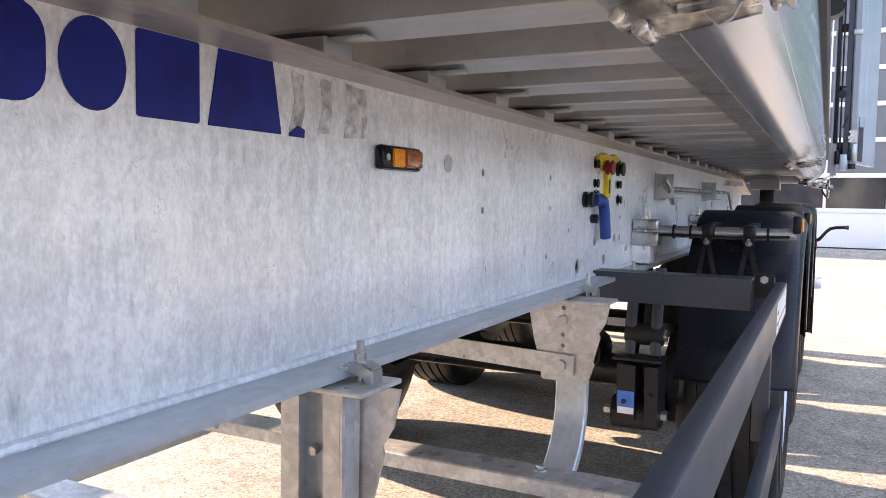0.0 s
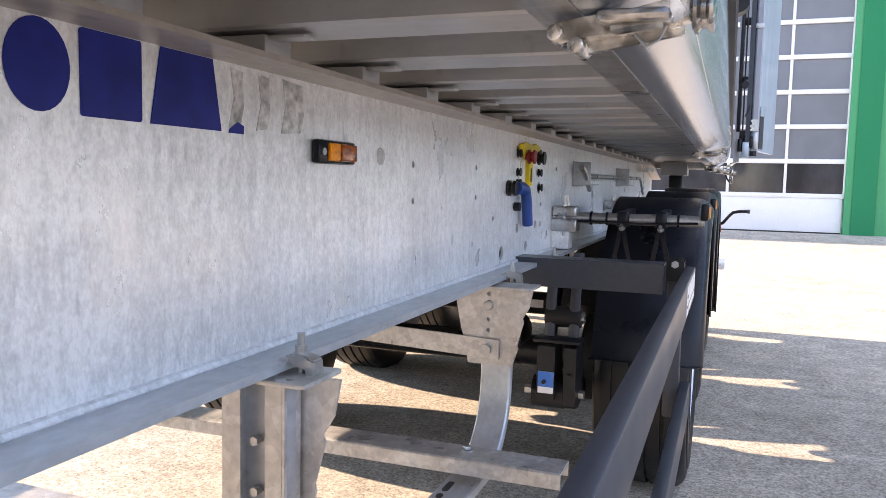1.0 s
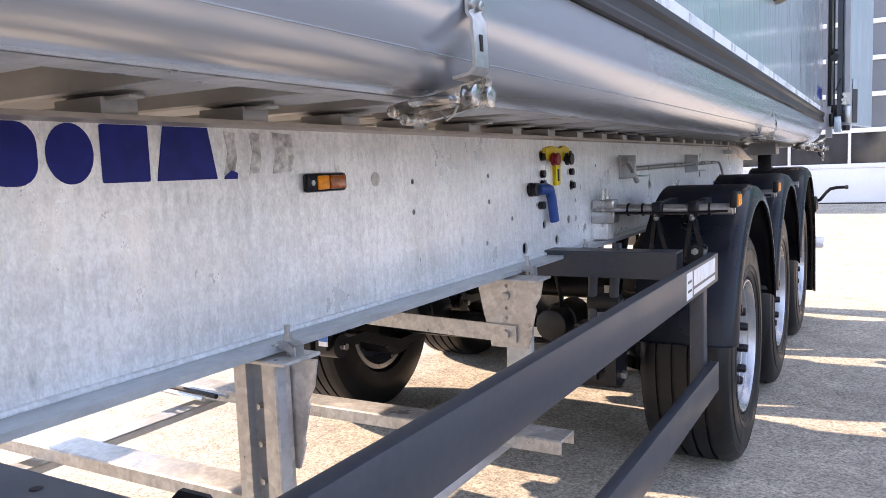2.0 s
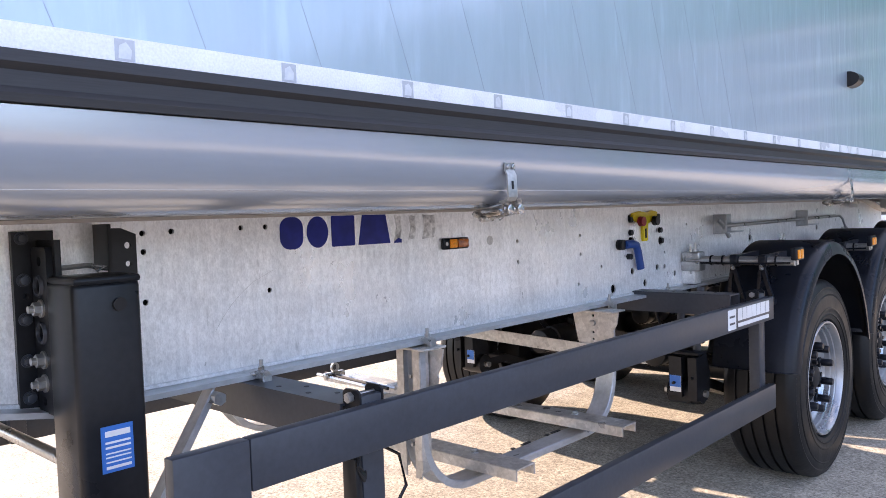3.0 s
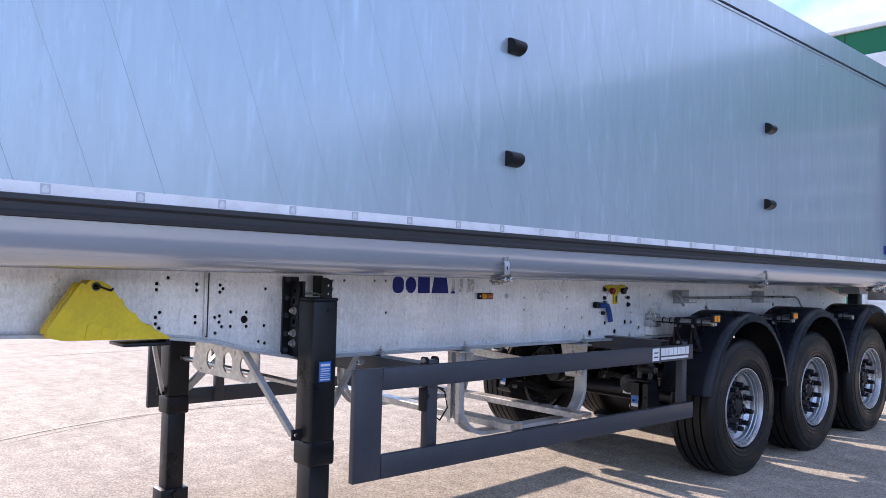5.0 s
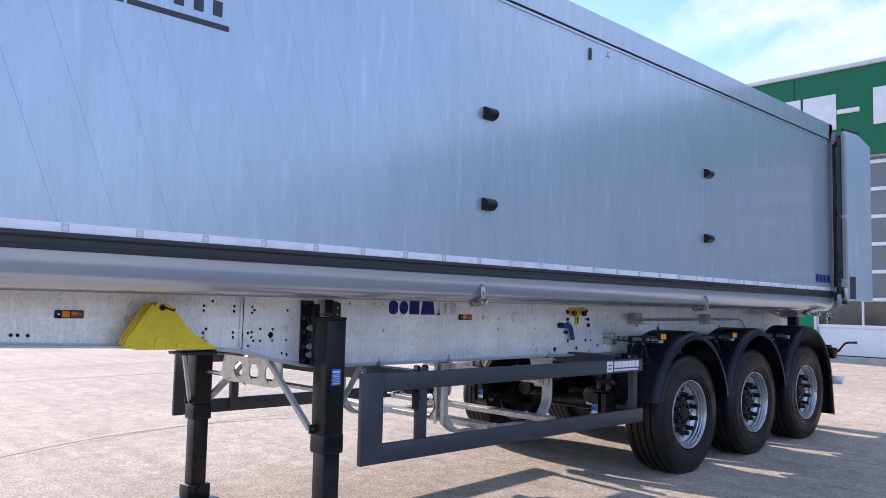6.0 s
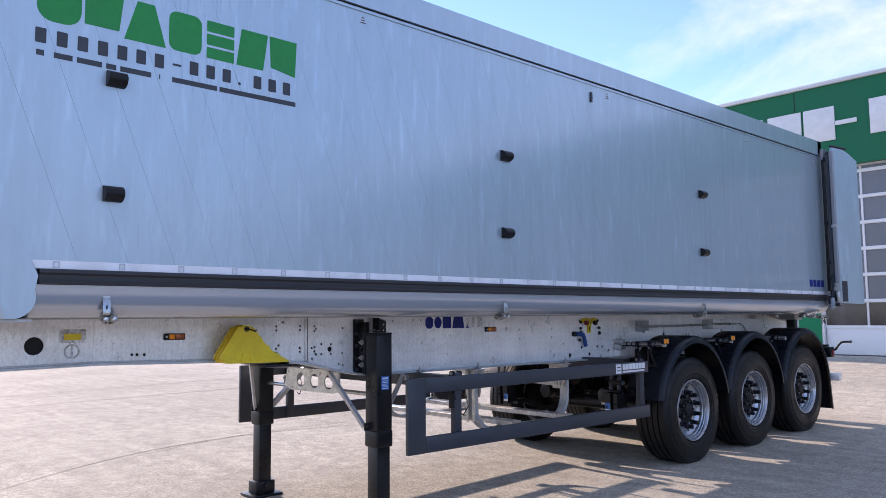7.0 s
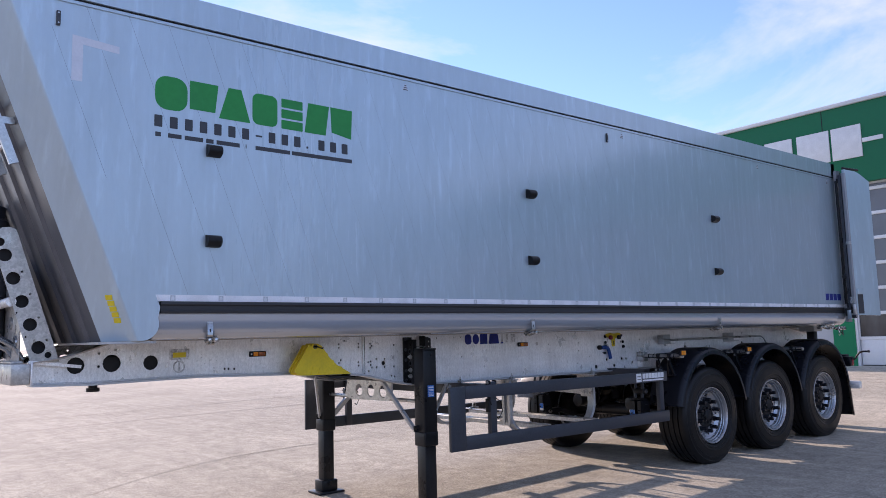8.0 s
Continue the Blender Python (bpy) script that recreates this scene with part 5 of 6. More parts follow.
def fender(y, first_one, last_one, fittings=True):
    zc = ground_z(y) + 0.512
    ry, rz = 0.672, 0.735
    sec = [(0.775, 0.0), (1.115, 0.0), (1.150, -0.014), (1.168, -0.040), (1.172, -0.075), (1.164, -0.075), (1.158, -0.046), (1.143, -0.024), (1.113, -0.011), (0.775, -0.011)]
    bm = B()
    path = []
    if first_one:
        path.append((-1.0, 0.06, -0.735, 0.665 - zc))
    for k in range(0, 29):
        a = radians(169 - (158 if not last_one else 157) * k / 28)
        path.append((math.cos(a), math.sin(a), ry * math.cos(a), rz * math.sin(a)))
    if last_one:
        path.append((1.0, 0.0, ry + 0.05, -0.30))
    rings = [[bm.verts.new((x, y + py + r * ca, zc + pz + r * sa)) for x, r in sec] for ca, sa, py, pz in path]
    n = len(sec)
    for r0, r1 in zip(rings, rings[1:]):
        for j in range(n):
            bm.faces.new((r0[j], r0[(j + 1) % n], r1[(j + 1) % n], r1[j]))
    bm.faces.new(rings[0])
    bm.faces.new(rings[-1][::-1])
    fen = part("mudguard", bm, PLASTIC, trailer, "black plastic mudguard", 40)
    if not fittings:
        return fen
    ry0, rz0 = y - 0.555, 1.172
    part("holder_tube", cyl(B(), (WEB, ry0, rz0), (1.145, ry0, rz0), 0.0215, 18), STEEL, fen, "galvanised holder tube")
    for x in (0.74, 0.80, 0.88, 0.985, 1.06):
        part("cable_tie", lathe(B(), [(-0.004, 0.0225), (-0.004, 0.026), (0.004, 0.026), (0.004, 0.0225)], 16, (x, ry0, rz0)), PLASTIC, fen)
    part("lamp_cable", sweep(B(), [(0.60, ry0 - 0.02, rz0 - 0.014), (0.75, ry0 - 0.026, rz0 - 0.012), (0.95, ry0 - 0.027, rz0 - 0.014), (1.13, ry0 - 0.026, rz0 - 0.006)], ring(0.005, 6)), PLASTIC, fen)
    # saddles: a black clip on the tube, an arm up to the guard's crown and two ribbed legs down its face
    for x in (0.86, 1.0):
        bm = box(B(), x - 0.021, x + 0.021, ry0 - 0.030, ry0 + 0.034, rz0 - 0.030, rz0 + 0.030, 0.008)
        prism(bm, [(ry0 - 0.004, rz0 + 0.026), (ry0 + 0.270, rz0 + 0.034), (ry0 + 0.270, rz0 - 0.020), (ry0 + 0.03, rz0 - 0.016)], "x", x - 0.015, x + 0.015)
        saddle = part("saddle", bm, PLASTIC, fen, "black plastic saddle")
        for lean in (-1, 1):
            leg = sweep(B(), [(x + lean * 0.004, ry0 - 0.026, rz0 - 0.022), (x + lean * 0.014, ry0 - 0.022, rz0 - 0.085), (x + lean * 0.036, ry0 + 0.012, rz0 - 0.195)], rect(0.016, 0.020), up=(0, 1, 0))
            part("saddle_leg", leg, PLASTIC, saddle)
        part("saddle_foot", box(B(), x - 0.046, x + 0.046, ry0 - 0.004, ry0 + 0.046, rz0 - 0.212, rz0 - 0.190, 0.005), PLASTIC, saddle)
        part("saddle_washer", cyl(B(), (x, ry0 - 0.037, rz0 - 0.030), (x, ry0 - 0.032, rz0 - 0.034), 0.012, 12), STEEL, saddle)
        part("saddle_bolt", cyl(B(), (x, ry0 - 0.037, rz0 - 0.030), (x, ry0 - 0.050, rz0 - 0.020), 0.007, 6), STEEL, saddle)
    part("tube_clamp", box(B(), WEB, 0.69, ry0 - 0.040, ry0 + 0.040, rz0 - 0.055, rz0 - 0.004, 0.008), STEEL, fen, "galvanised tube clamp in two halves")
    part("clamp_half", box(B(), WEB + 0.004, 0.688, ry0 - 0.038, ry0 + 0.038, rz0 + 0.003, rz0 + 0.044, 0.010, 3), STEEL, fen)
    for dx in (0.05,):
        for dy in (-0.028, 0.028):
            part("clamp_bolt", cyl(B(), (WEB + dx, ry0 + dy, rz0 - 0.07), (WEB + dx, ry0 + dy, rz0 + 0.086), 0.0065, 10), STEEL, fen)
            part("clamp_nut", cyl(B(), (WEB + dx, ry0 + dy, rz0 + 0.044), (WEB + dx, ry0 + dy, rz0 + 0.056), 0.012, 6), STEEL, fen)
    part("tube_foot", box(B(), WEB, 0.66, ry0 - 0.03, ry0 + 0.05, 1.05, rz0 - 0.05, 0.004), GALV, fen)
    if not last_one:
        part("marker_bracket", box(B(), 1.125, 1.152, ry0 - 0.012, ry0 + 0.05, rz0 + 0.003, rz0 + 0.018, 0.003), STEEL, fen)
        lamp = part("marker_lamp", box(B(), 1.138, 1.166, ry0 - 0.046, ry0 + 0.058, rz0 + 0.006, rz0 + 0.066, 0.006), PLASTIC, fen, "black marker lamp with two amber lenses")
        for dy in (-0.014, 0.027):
            part("marker_lens", box(B(), 1.158, 1.171, ry0 + dy - 0.017, ry0 + dy + 0.017, rz0 + 0.013, rz0 + 0.056, 0.004), AMBER, lamp, "amber lens")
        part("bracket_tab", cyl(B(), (1.135, ry0 + 0.02, rz0 - 0.005), (1.15, ry0 + 0.02, rz0 - 0.005), 0.014, 12), STEEL, fen)
    return fen


for k, y in enumerate(HUBS):
    fender(y, k == 0, k == 2)
    fender(y, k == 0, k == 2, False).matrix_basis = Matrix.Translation((2 * XC, 0, 0)) @ Matrix.Diagonal((-1, 1, 1, 1))


# side guard with its folding brackets
def side_guard():
    g = part("guard_rail", box(B(), GUARD - 0.032, GUARD, 0.075, 2.79, 0.931, 1.033, 0.0035), GREY, trailer, "anthracite painted side guard rail")
    part("lower_rail", box(B(), GUARD - 0.032, GUARD, 0.075, 2.80, 0.527, 0.636, 0.0035), GREY, g)
    part("end_board", box(B(), GUARD - 0.032, GUARD, -0.083, 0.0735, 0.527, 1.033, 0.0035), GREY, g)
    for y in (0.41, 2.735):
        part("guard_post", box(B(), GUARD - 0.082, GUARD - 0.033, y - 0.033, y + 0.033, 0.535, 1.05, 0.005), GREY, g)
        for dy in (-0.033, 0.033):
            part("hinge_cheek", plate(B(), [(1.048, 0.99), (1.105, 0.99), (1.105, 1.055), (1.095, 1.064), (1.058, 1.064), (1.048, 1.055)], [(1.077, 1.046, 0.008)], "y", y + dy - 0.003, y + dy + 0.003), BLACK, g)
        part("hinge_bolt", cyl(B(), (1.077, y - 0.050, 1.046), (1.077, y + 0.046, 1.046), 0.007, 10), STEEL, g)
        part("hinge_nut", cyl(B(), (1.077, y - 0.048, 1.046), (1.077, y - 0.037, 1.046), 0.0125, 6), STEEL, g)
    for y, zt in ((0.41, 1.030), (2.56, 1.062)):
        bm = prism(B(), [(y - 0.05, zt - 0.092), (y - 0.044, zt - 0.092), (y - 0.044, zt - 0.006), (y + 0.044, zt - 0.006), (y + 0.044, zt - 0.092), (y + 0.05, zt - 0.092), (y + 0.05, zt), (y - 0.05, zt)], "x", mirror(0.3), 1.055)
        part("guard_arm", bm, GREY, g, "anthracite channel arm")
        for dx, dy in ((0.78, -0.02), (0.84, 0.02), (0.90, -0.02), (0.96, 0.02)):
            part("arm_hole", cyl(B(), (dx, y + dy, zt - 0.001), (dx, y + dy, zt + 0.0008), 0.007, 12), DARK, g)
    # white advertising foil as plain shapes
    part("foil_mark", plate(B(), [(2.285, 0.942), (2.365, 0.942), (2.365, 1.024), (2.285, 1.024)], [], "x", GUARD, GUARD + 0.001), FOIL_WHITE, g, "plain white foil square")
    for z in (0.967, 0.995):
        part("foil_gap", box(B(), GUARD + 0.001, GUARD + 0.0016, 2.30, 2.352, z - 0.004, z + 0.004), GREY, g)
    y = 2.385
    for w in (0.05, 0.046, 0.055, 0.052, 0.046, 0.054, 0.048):
        part("foil_block", box(B(), GUARD, GUARD + 0.001, y, y + w - 0.005, 0.972, 1.022), FOIL_WHITE, g, "plain white foil block")
        y += w
    part("foil_line", box(B(), GUARD, GUARD + 0.001, 2.385, 2.725, 0.946, 0.962), FOIL_WHITE, g, "thin white foil bar")
    part("lashing_cord", sweep(B(), [(1.06, 0.45, 0.925), (1.07, 0.52, 0.88), (1.07, 0.54, 0.80), (1.06, 0.50, 0.74), (1.05, 0.47, 0.76)], ring(0.004, 6)), PLASTIC, g)
    part("catch_plate", box(B(), 1.056, 1.104, 0.356, 0.3765, 0.80, 0.915, 0.006), BLACK, g, "black catch plate on the post")
    part("spring_catch", sweep(B(), [(1.10, 0.37, 0.925), (1.11, 0.36, 0.90), (1.11, 0.375, 0.87), (1.10, 0.385, 0.88)], ring(0.006, 6)), DARK, g)
    return g


guard = side_guard()
mirrored(guard)


# clamps on the bottom flange
def flange_clamp(y, z):
    bm = prism(B(), [(0.654, z + 0.001), (0.654, z + 0.008), (0.661, z + 0.015), (0.688, z + 0.015), (0.703, z + 0.008), (0.705, z - 0.019), (0.691, z - 0.019), (0.691, z - 0.002), (0.672, z - 0.001)], "y", y - 0.014, y + 0.014)
    bmesh.ops.bevel(bm, geom=list(bm.edges), offset=0.0025, segments=2, affect="EDGES")
    c = part("flange_clamp", bm, STEEL, trailer, "galvanised cast flange clamp")
    part("clamp_lug", box(B(), 0.650, 0.664, y - 0.020, y + 0.020, z + 0.0005, z + 0.010, 0.003), STEEL, c)
    part("clamp_washer", cyl(B(), (0.675, y, z + 0.014), (0.675, y, z + 0.017), 0.0115, 16), STEEL, c)
    part("clamp_nut", cyl(B(), (0.675, y, z + 0.017), (0.675, y, z + 0.027), 0.009, 6), STEEL, c)
    part("clamp_bolt", cyl(B(), (0.675, y, z - 0.024), (0.675, y, z + 0.044), 0.0056, 12), STEEL, c)


for y in (0.41, 1.035, 2.16, 2.70):
    flange_clamp(y, 1.040)


# spare carrier: hangers, cradle straps and cross bars
def carrier():
    for y, bolts in ((1.045, (0.85, 0.925)), (2.10, (0.965,))):
        d = -0.020 if y < 2 else 0.0
        out = [(0.525, 1.019), (0.752 + d, 1.019), (0.742 + d, 0.965), (0.724 + d, 0.935), (0.728 + d, 0.925), (0.711 + d, 0.86), (0.714 + d, 0.85), (0.697 + d, 0.80), (0.571, 0.80), (0.558, 0.87), (0.548, 0.90), (0.536, 0.962)]
        hg = part("carrier_hanger", plate(B(), out, [(0.628, z, 0.0065) for z in (0.996, 0.925, 0.895, 0.863, 0.833)], "y", y, y + 0.006, 6), GALV_RAW, trailer, "spangled zinc hanger plate")
        part("hanger_top", box(B(), 0.53, 0.764 + 2.4 * d, y - 0.07, y + 0.035, 1.0195, 1.027, 0.002), GALV_RAW, hg)
        for z in bolts:
            part("hanger_bolt", cyl(B(), (0.628, y - 0.010, z), (0.628, y + 0.001, z), 0.013, 14, bevel=0.002), STEEL, hg)
    for x0, x1 in ((0.640, 0.667), (0.572, 0.599)):
        part("hanger_flange", box(B(), x0, x1, 0.997, 1.001, 0.60, 1.015), GALV_RAW, trailer, "bent channel flange")
    for x in (0.6695, 0.570):
        part("hanger_flange", box(B(), x - 0.002, x + 0.002, 0.997, 1.040, 0.62, 1.018), GALV_RAW, trailer)
    for z in (0.70, 0.775, 0.85, 0.925):
        part("hanger_bolt", cyl(B(), (0.612, 1.01, z), (0.612, 1.022, z), 0.007, 6), STEEL, trailer)
    for xs in (0.628, -0.55):
        pts = [(xs, 1.03, 1.02), (xs, 1.03, 0.74)]
        for k in range(1, 9):
            a = radians(180 + 90 * k / 8)
            pts.append((xs, 1.23 + 0.20 * math.cos(a), 0.74 + 0.20 * math.sin(a)))
        for k in range(0, 9):
            a = radians(270 + 90 * k / 8)
            pts.append((xs, 1.98 + 0.20 * math.cos(a), 0.74 + 0.20 * math.sin(a)))
        pts += [(xs, 2.18, 1.02)]
        wide = 0.044
        part("cradle_strap", sweep(B(), pts, [(0.0, -wide + 0.004), (0.004, -wide), (0.026, -wide), (0.026, -wide + 0.005), (0.005, -wide + 0.006), (0.005, wide - 0.006), (0.026, wide - 0.005), (0.026, wide), (0.004, wide), (0.0, wide - 0.004)], up=(1, 0, 0)), GALV_SMOOTH, trailer, "bent galvanised cradle strap")
    for y, x0, x1 in ((1.29, -0.95, 0.86), (1.93, -0.95, 0.885)):
        part("cradle_bar", prism(B(), [(y - 0.052, 0.566), (y - 0.046, 0.566), (y - 0.046, 0.600), (y + 0.046, 0.600), (y + 0.046, 0.566), (y + 0.052, 0.566), (y + 0.052, 0.602), (y + 0.048, 0.606), (y - 0.048, 0.606), (y - 0.052, 0.602)], "x", x0, x1), GALV_RAW, trailer, "galvanised channel bar open below")
    for x, y, w in ((0.628, 1.42, 0.03), (0.628, 1.52, 0.012), (0.628, 1.60, 0.03), (0.628, 1.74, 0.012), (0.628, 1.80, 0.03)):
        part("strap_slot", plate(B(), rounded(x - 0.008, x + 0.008, y - w, y + w, 0.0075, 3), (), "z", 0.5635, 0.5652), DARK, trailer)
    for y in (1.29, 1.93):
        part("bar_bolt", cyl(B(), (0.628, y + 0.012, 0.610), (0.628, y + 0.012, 0.619), 0.011, 6, bevel=0.002), STEEL, trailer)
        part("bar_washer", cyl(B(), (0.628, y + 0.012, 0.606), (0.628, y + 0.012, 0.610), 0.016, 14), STEEL, trailer)
    for k, (dx, dz) in enumerate(((0.0, 0.0), (0.03, 0.004), (0.055, 0.0))):
        part("tension_rod", cyl(B(), (-0.90 + dx, 1.80 + dx, 0.620 + dz), (-0.36 + dx, 1.75 + dx, 0.616 + dz), 0.009, 8), (STEEL, DARK, STEEL)[k], trailer, "loose threaded tension rod")
    part("rod_clamp", box(B(), -0.82, -0.79, 1.77, 1.90, 0.606, 0.640, 0.006), STEEL, trailer)
    part("rod_eye", lathe(B(), [(-0.006, 0.016), (-0.006, 0.026), (0.006, 0.026), (0.006, 0.016)], 16, (-0.805, 1.84, 0.662)), STEEL, trailer)
    part("tie_bar", prism(B(), [(0.662, 0.818), (0.662, 0.872), (-0.75, 0.93), (-0.75, 0.876)], "y", 2.088, 2.096), GALV_RAW, trailer)
    part("tie_bolt", cyl(B(), (0.628, 2.072, 0.845), (0.628, 2.09, 0.845), 0.016, 6), STEEL, trailer)


carrier()


# landing legs
def landing_leg():
    x0, x1, y0, y1 = 0.695, 0.835, -0.118, 0.022
    leg = part("landing_leg", box(B(), x0, x1, y0, y1, 0.655, 1.335, 0.014, 3), BLACK, trailer, "black square landing leg")
    part("leg_cap", box(B(), x0 + 0.002, x1 + 0.001, y0 + 0.002, y1 + 0.002, 1.328, 1.345, 0.008), BLACK, leg)
    part("leg_collar", box(B(), x0 - 0.003, x1 + 0.003, y0 - 0.003, y1 + 0.003, 0.545, 0.665, 0.014, 3), BLACK, leg)
    part("inner_leg", box(B(), x0 + 0.012, x1 - 0.012, y0 + 0.012, y1 - 0.012, 0.05, 0.56, 0.010, 2), BLACK, leg)
    gz = ground_z(-0.05)
    bm = B()
    box(bm, x0 - 0.05, x1 + 0.05, y0 - 0.07, y1 + 0.07, gz, gz + 0.022, 0.008)
    box(bm, x0 + 0.0, x1 - 0.0, y0 - 0.02, y1 + 0.02, gz + 0.02, 0.075, 0.01)
    cyl(bm, (x0 - 0.03, -0.048, 0.045), (x1 + 0.03, -0.048, 0.045), 0.022, 12)
    part("foot", bm, BLACK, leg, "black swivelling foot plate")
    # mounting plate with bolts
    bm = B()
    plate(bm, [(-0.148, 1.06), (-0.062, 1.05), (-0.062, 1.44), (-0.148, 1.44)], [(-0.126, z, 0.006) for z in (1.09, 1.30)], "x", WEB + 0.002, WEB + 0.014)
    box(bm, WEB + 0.012, x0 + 0.01, -0.098, -0.086, 1.06, 1.42)
    box(bm, WEB + 0.012, x0 + 0.01, 0.0, 0.012, 1.06, 1.33)
    plate(bm, [(-0.148, 1.06), (-0.062, 1.05), (-0.062, 1.44), (-0.148, 1.44)], [], "x", WEB + 0.001, WEB + 0.004)
    part("mount_plate", bm, BLACK, leg)
    for z in (1.08, 1.16, 1.25, 1.335, 1.425):
        part("mount_bolt", cyl(B(), (WEB + 0.017, -0.128, z), (WEB + 0.029, -0.128, z), 0.011, 6, bevel=0.002), GREY, leg)
        part("mount_washer", cyl(B(), (WEB + 0.013, -0.128, z), (WEB + 0.017, -0.128, z), 0.0145, 16), GREY, leg)
    perf = [(0.610, 1.06), (0.616, 1.05), (0.688, 1.05), (0.692, 1.06), (0.692, 1.395), (0.685, 1.405), (0.618, 1.405), (0.610, 1.395)]
    bm = plate(B(), perf, [(0.652, 1.375, 0.011), (0.648, 1.322, 0.016), (0.652, 1.222, 0.017), (0.645, 1.075, 0.010)], "y", -0.112, -0.0985, 16)
    part("perforated_bracket", bm, BLACK, leg, "black perforated bracket")
    for x, z, r in ((0.648, 1.322, 0.016), (0.652, 1.222, 0.017)):
        lip = lathe(B(), [(0, r), (0.006, r + 0.001), (0.006, r + 0.006), (0, r + 0.008)], 20)
        bmesh.ops.transform(lip, matrix=Matrix.Translation((x, -0.112, z)) @ Matrix.Rotation(radians(-90), 4, "Z"), verts=lip.verts)
        part("hole_lip", lip, GREY, leg)
    part("spring_pin", sweep(B(), [(0.70, -0.085, 1.36), (0.70, -0.03, 1.362), (0.70, 0.0, 1.355), (0.70, -0.01, 1.347)], ring(0.0055, 8)), STEEL, leg)
    for z in (1.115, 1.165, 1.275):
        part("leg_bolt", cyl(B(), (0.655, -0.116, z), (0.655, -0.130, z), 0.0145, 6), STEEL, leg)
        part("leg_washer", cyl(B(), (0.655, -0.112, z), (0.655, -0.116, z), 0.0195, 18), STEEL, leg)
        part("leg_bolt_tip", cyl(B(), (0.655, -0.130, z), (0.655, -0.140, z), 0.008, 10), STEEL, leg)
    bm = B()
    plate(bm, [(0.03, 1.334), (0.095, 1.334), (0.095, 1.425), (0.06, 1.44), (0.03, 1.44)], [(0.075, 1.40, 0.008), (0.075, 1.358, 0.007)], "x", 0.66, 0.668)
    box(bm, WEB, 0.668, 0.03, 0.038, 1.345, 1.45)
    part("upper_bracket", bm, BLACK, leg)
    part("side_plug", cyl(B(), (x1 - 0.004, -0.026, 1.285), (x1 + 0.006, -0.026, 1.285), 0.014, 16), BLACK, leg)
    part("maker_plate", box(B(), x1 - 0.001, x1 + 0.0015, -0.078, -0.012, 0.945, 1.040, 0.0), LABEL_BLUE, leg, "blue maker plate with white lines")
    for z, h in ((1.024, 0.006), (1.006, 0.0022), (0.996, 0.0022), (0.984, 0.0015), (0.976, 0.0015), (0.966, 0.0015), (0.955, 0.003)):
        part("plate_line", box(B(), x1 + 0.0015, x1 + 0.002, -0.070, -0.018, z - h, z + h), FOIL_WHITE, leg)
    bm = B()
    plate(bm, [(-0.165, 0.665), (-0.118, 0.665), (-0.118, 0.715), (-0.165, 0.715)], [(-0.145, 0.69, 0.009)], "x", 0.745, 0.757)
    part("lug", bm, BLACK, leg)
    part("front_brace", sweep(B(), [(0.72, -0.14, 0.685), (0.50, -0.31, 1.09)], [(-0.014, -0.014), (0.014, -0.014), (0.014, -0.009), (-0.009, -0.009), (-0.009, 0.014), (-0.014, 0.014)], up=(0, 1, 0)), GALV_SMOOTH, leg, "galvanised angle brace")
    part("rear_brace", sweep(B(), [(0.73, 0.02, 0.70), (0.63, 0.30, 1.02)], [(-0.02, -0.02), (0.02, -0.02), (0.02, -0.014), (-0.014, -0.014), (-0.014, 0.02), (-0.02, 0.02)], up=(1, 0, 0)), GALV_SMOOTH, leg, "galvanised angle brace")
    part("brace_bolt", cyl(B(), (0.62, 0.285, 1.005), (0.68, 0.285, 1.005), 0.018, 6), STEEL, leg)
    return leg


near_leg = landing_leg()
mirrored(near_leg)
bm = B()
plate(bm, [(-0.172, 0.935), (-0.13, 1.075), (0.575, 1.075), (0.58, 0.935), (0.49, 0.91), (-0.09, 0.905)], [(0.059, 0.988, 0.054), (0.25, 0.988, 0.054), (0.438, 0.988, 0.054)], "y", -0.255, -0.247, 22)
part("leg_cross_plate", bm, GALV_RAW, trailer, "zinc cross plate with round holes")
part("leg_shaft", cyl(B(), (mirror(0.70), -0.03, 0.90), (0.70, -0.03, 0.90), 0.016, 12), STEEL, trailer)


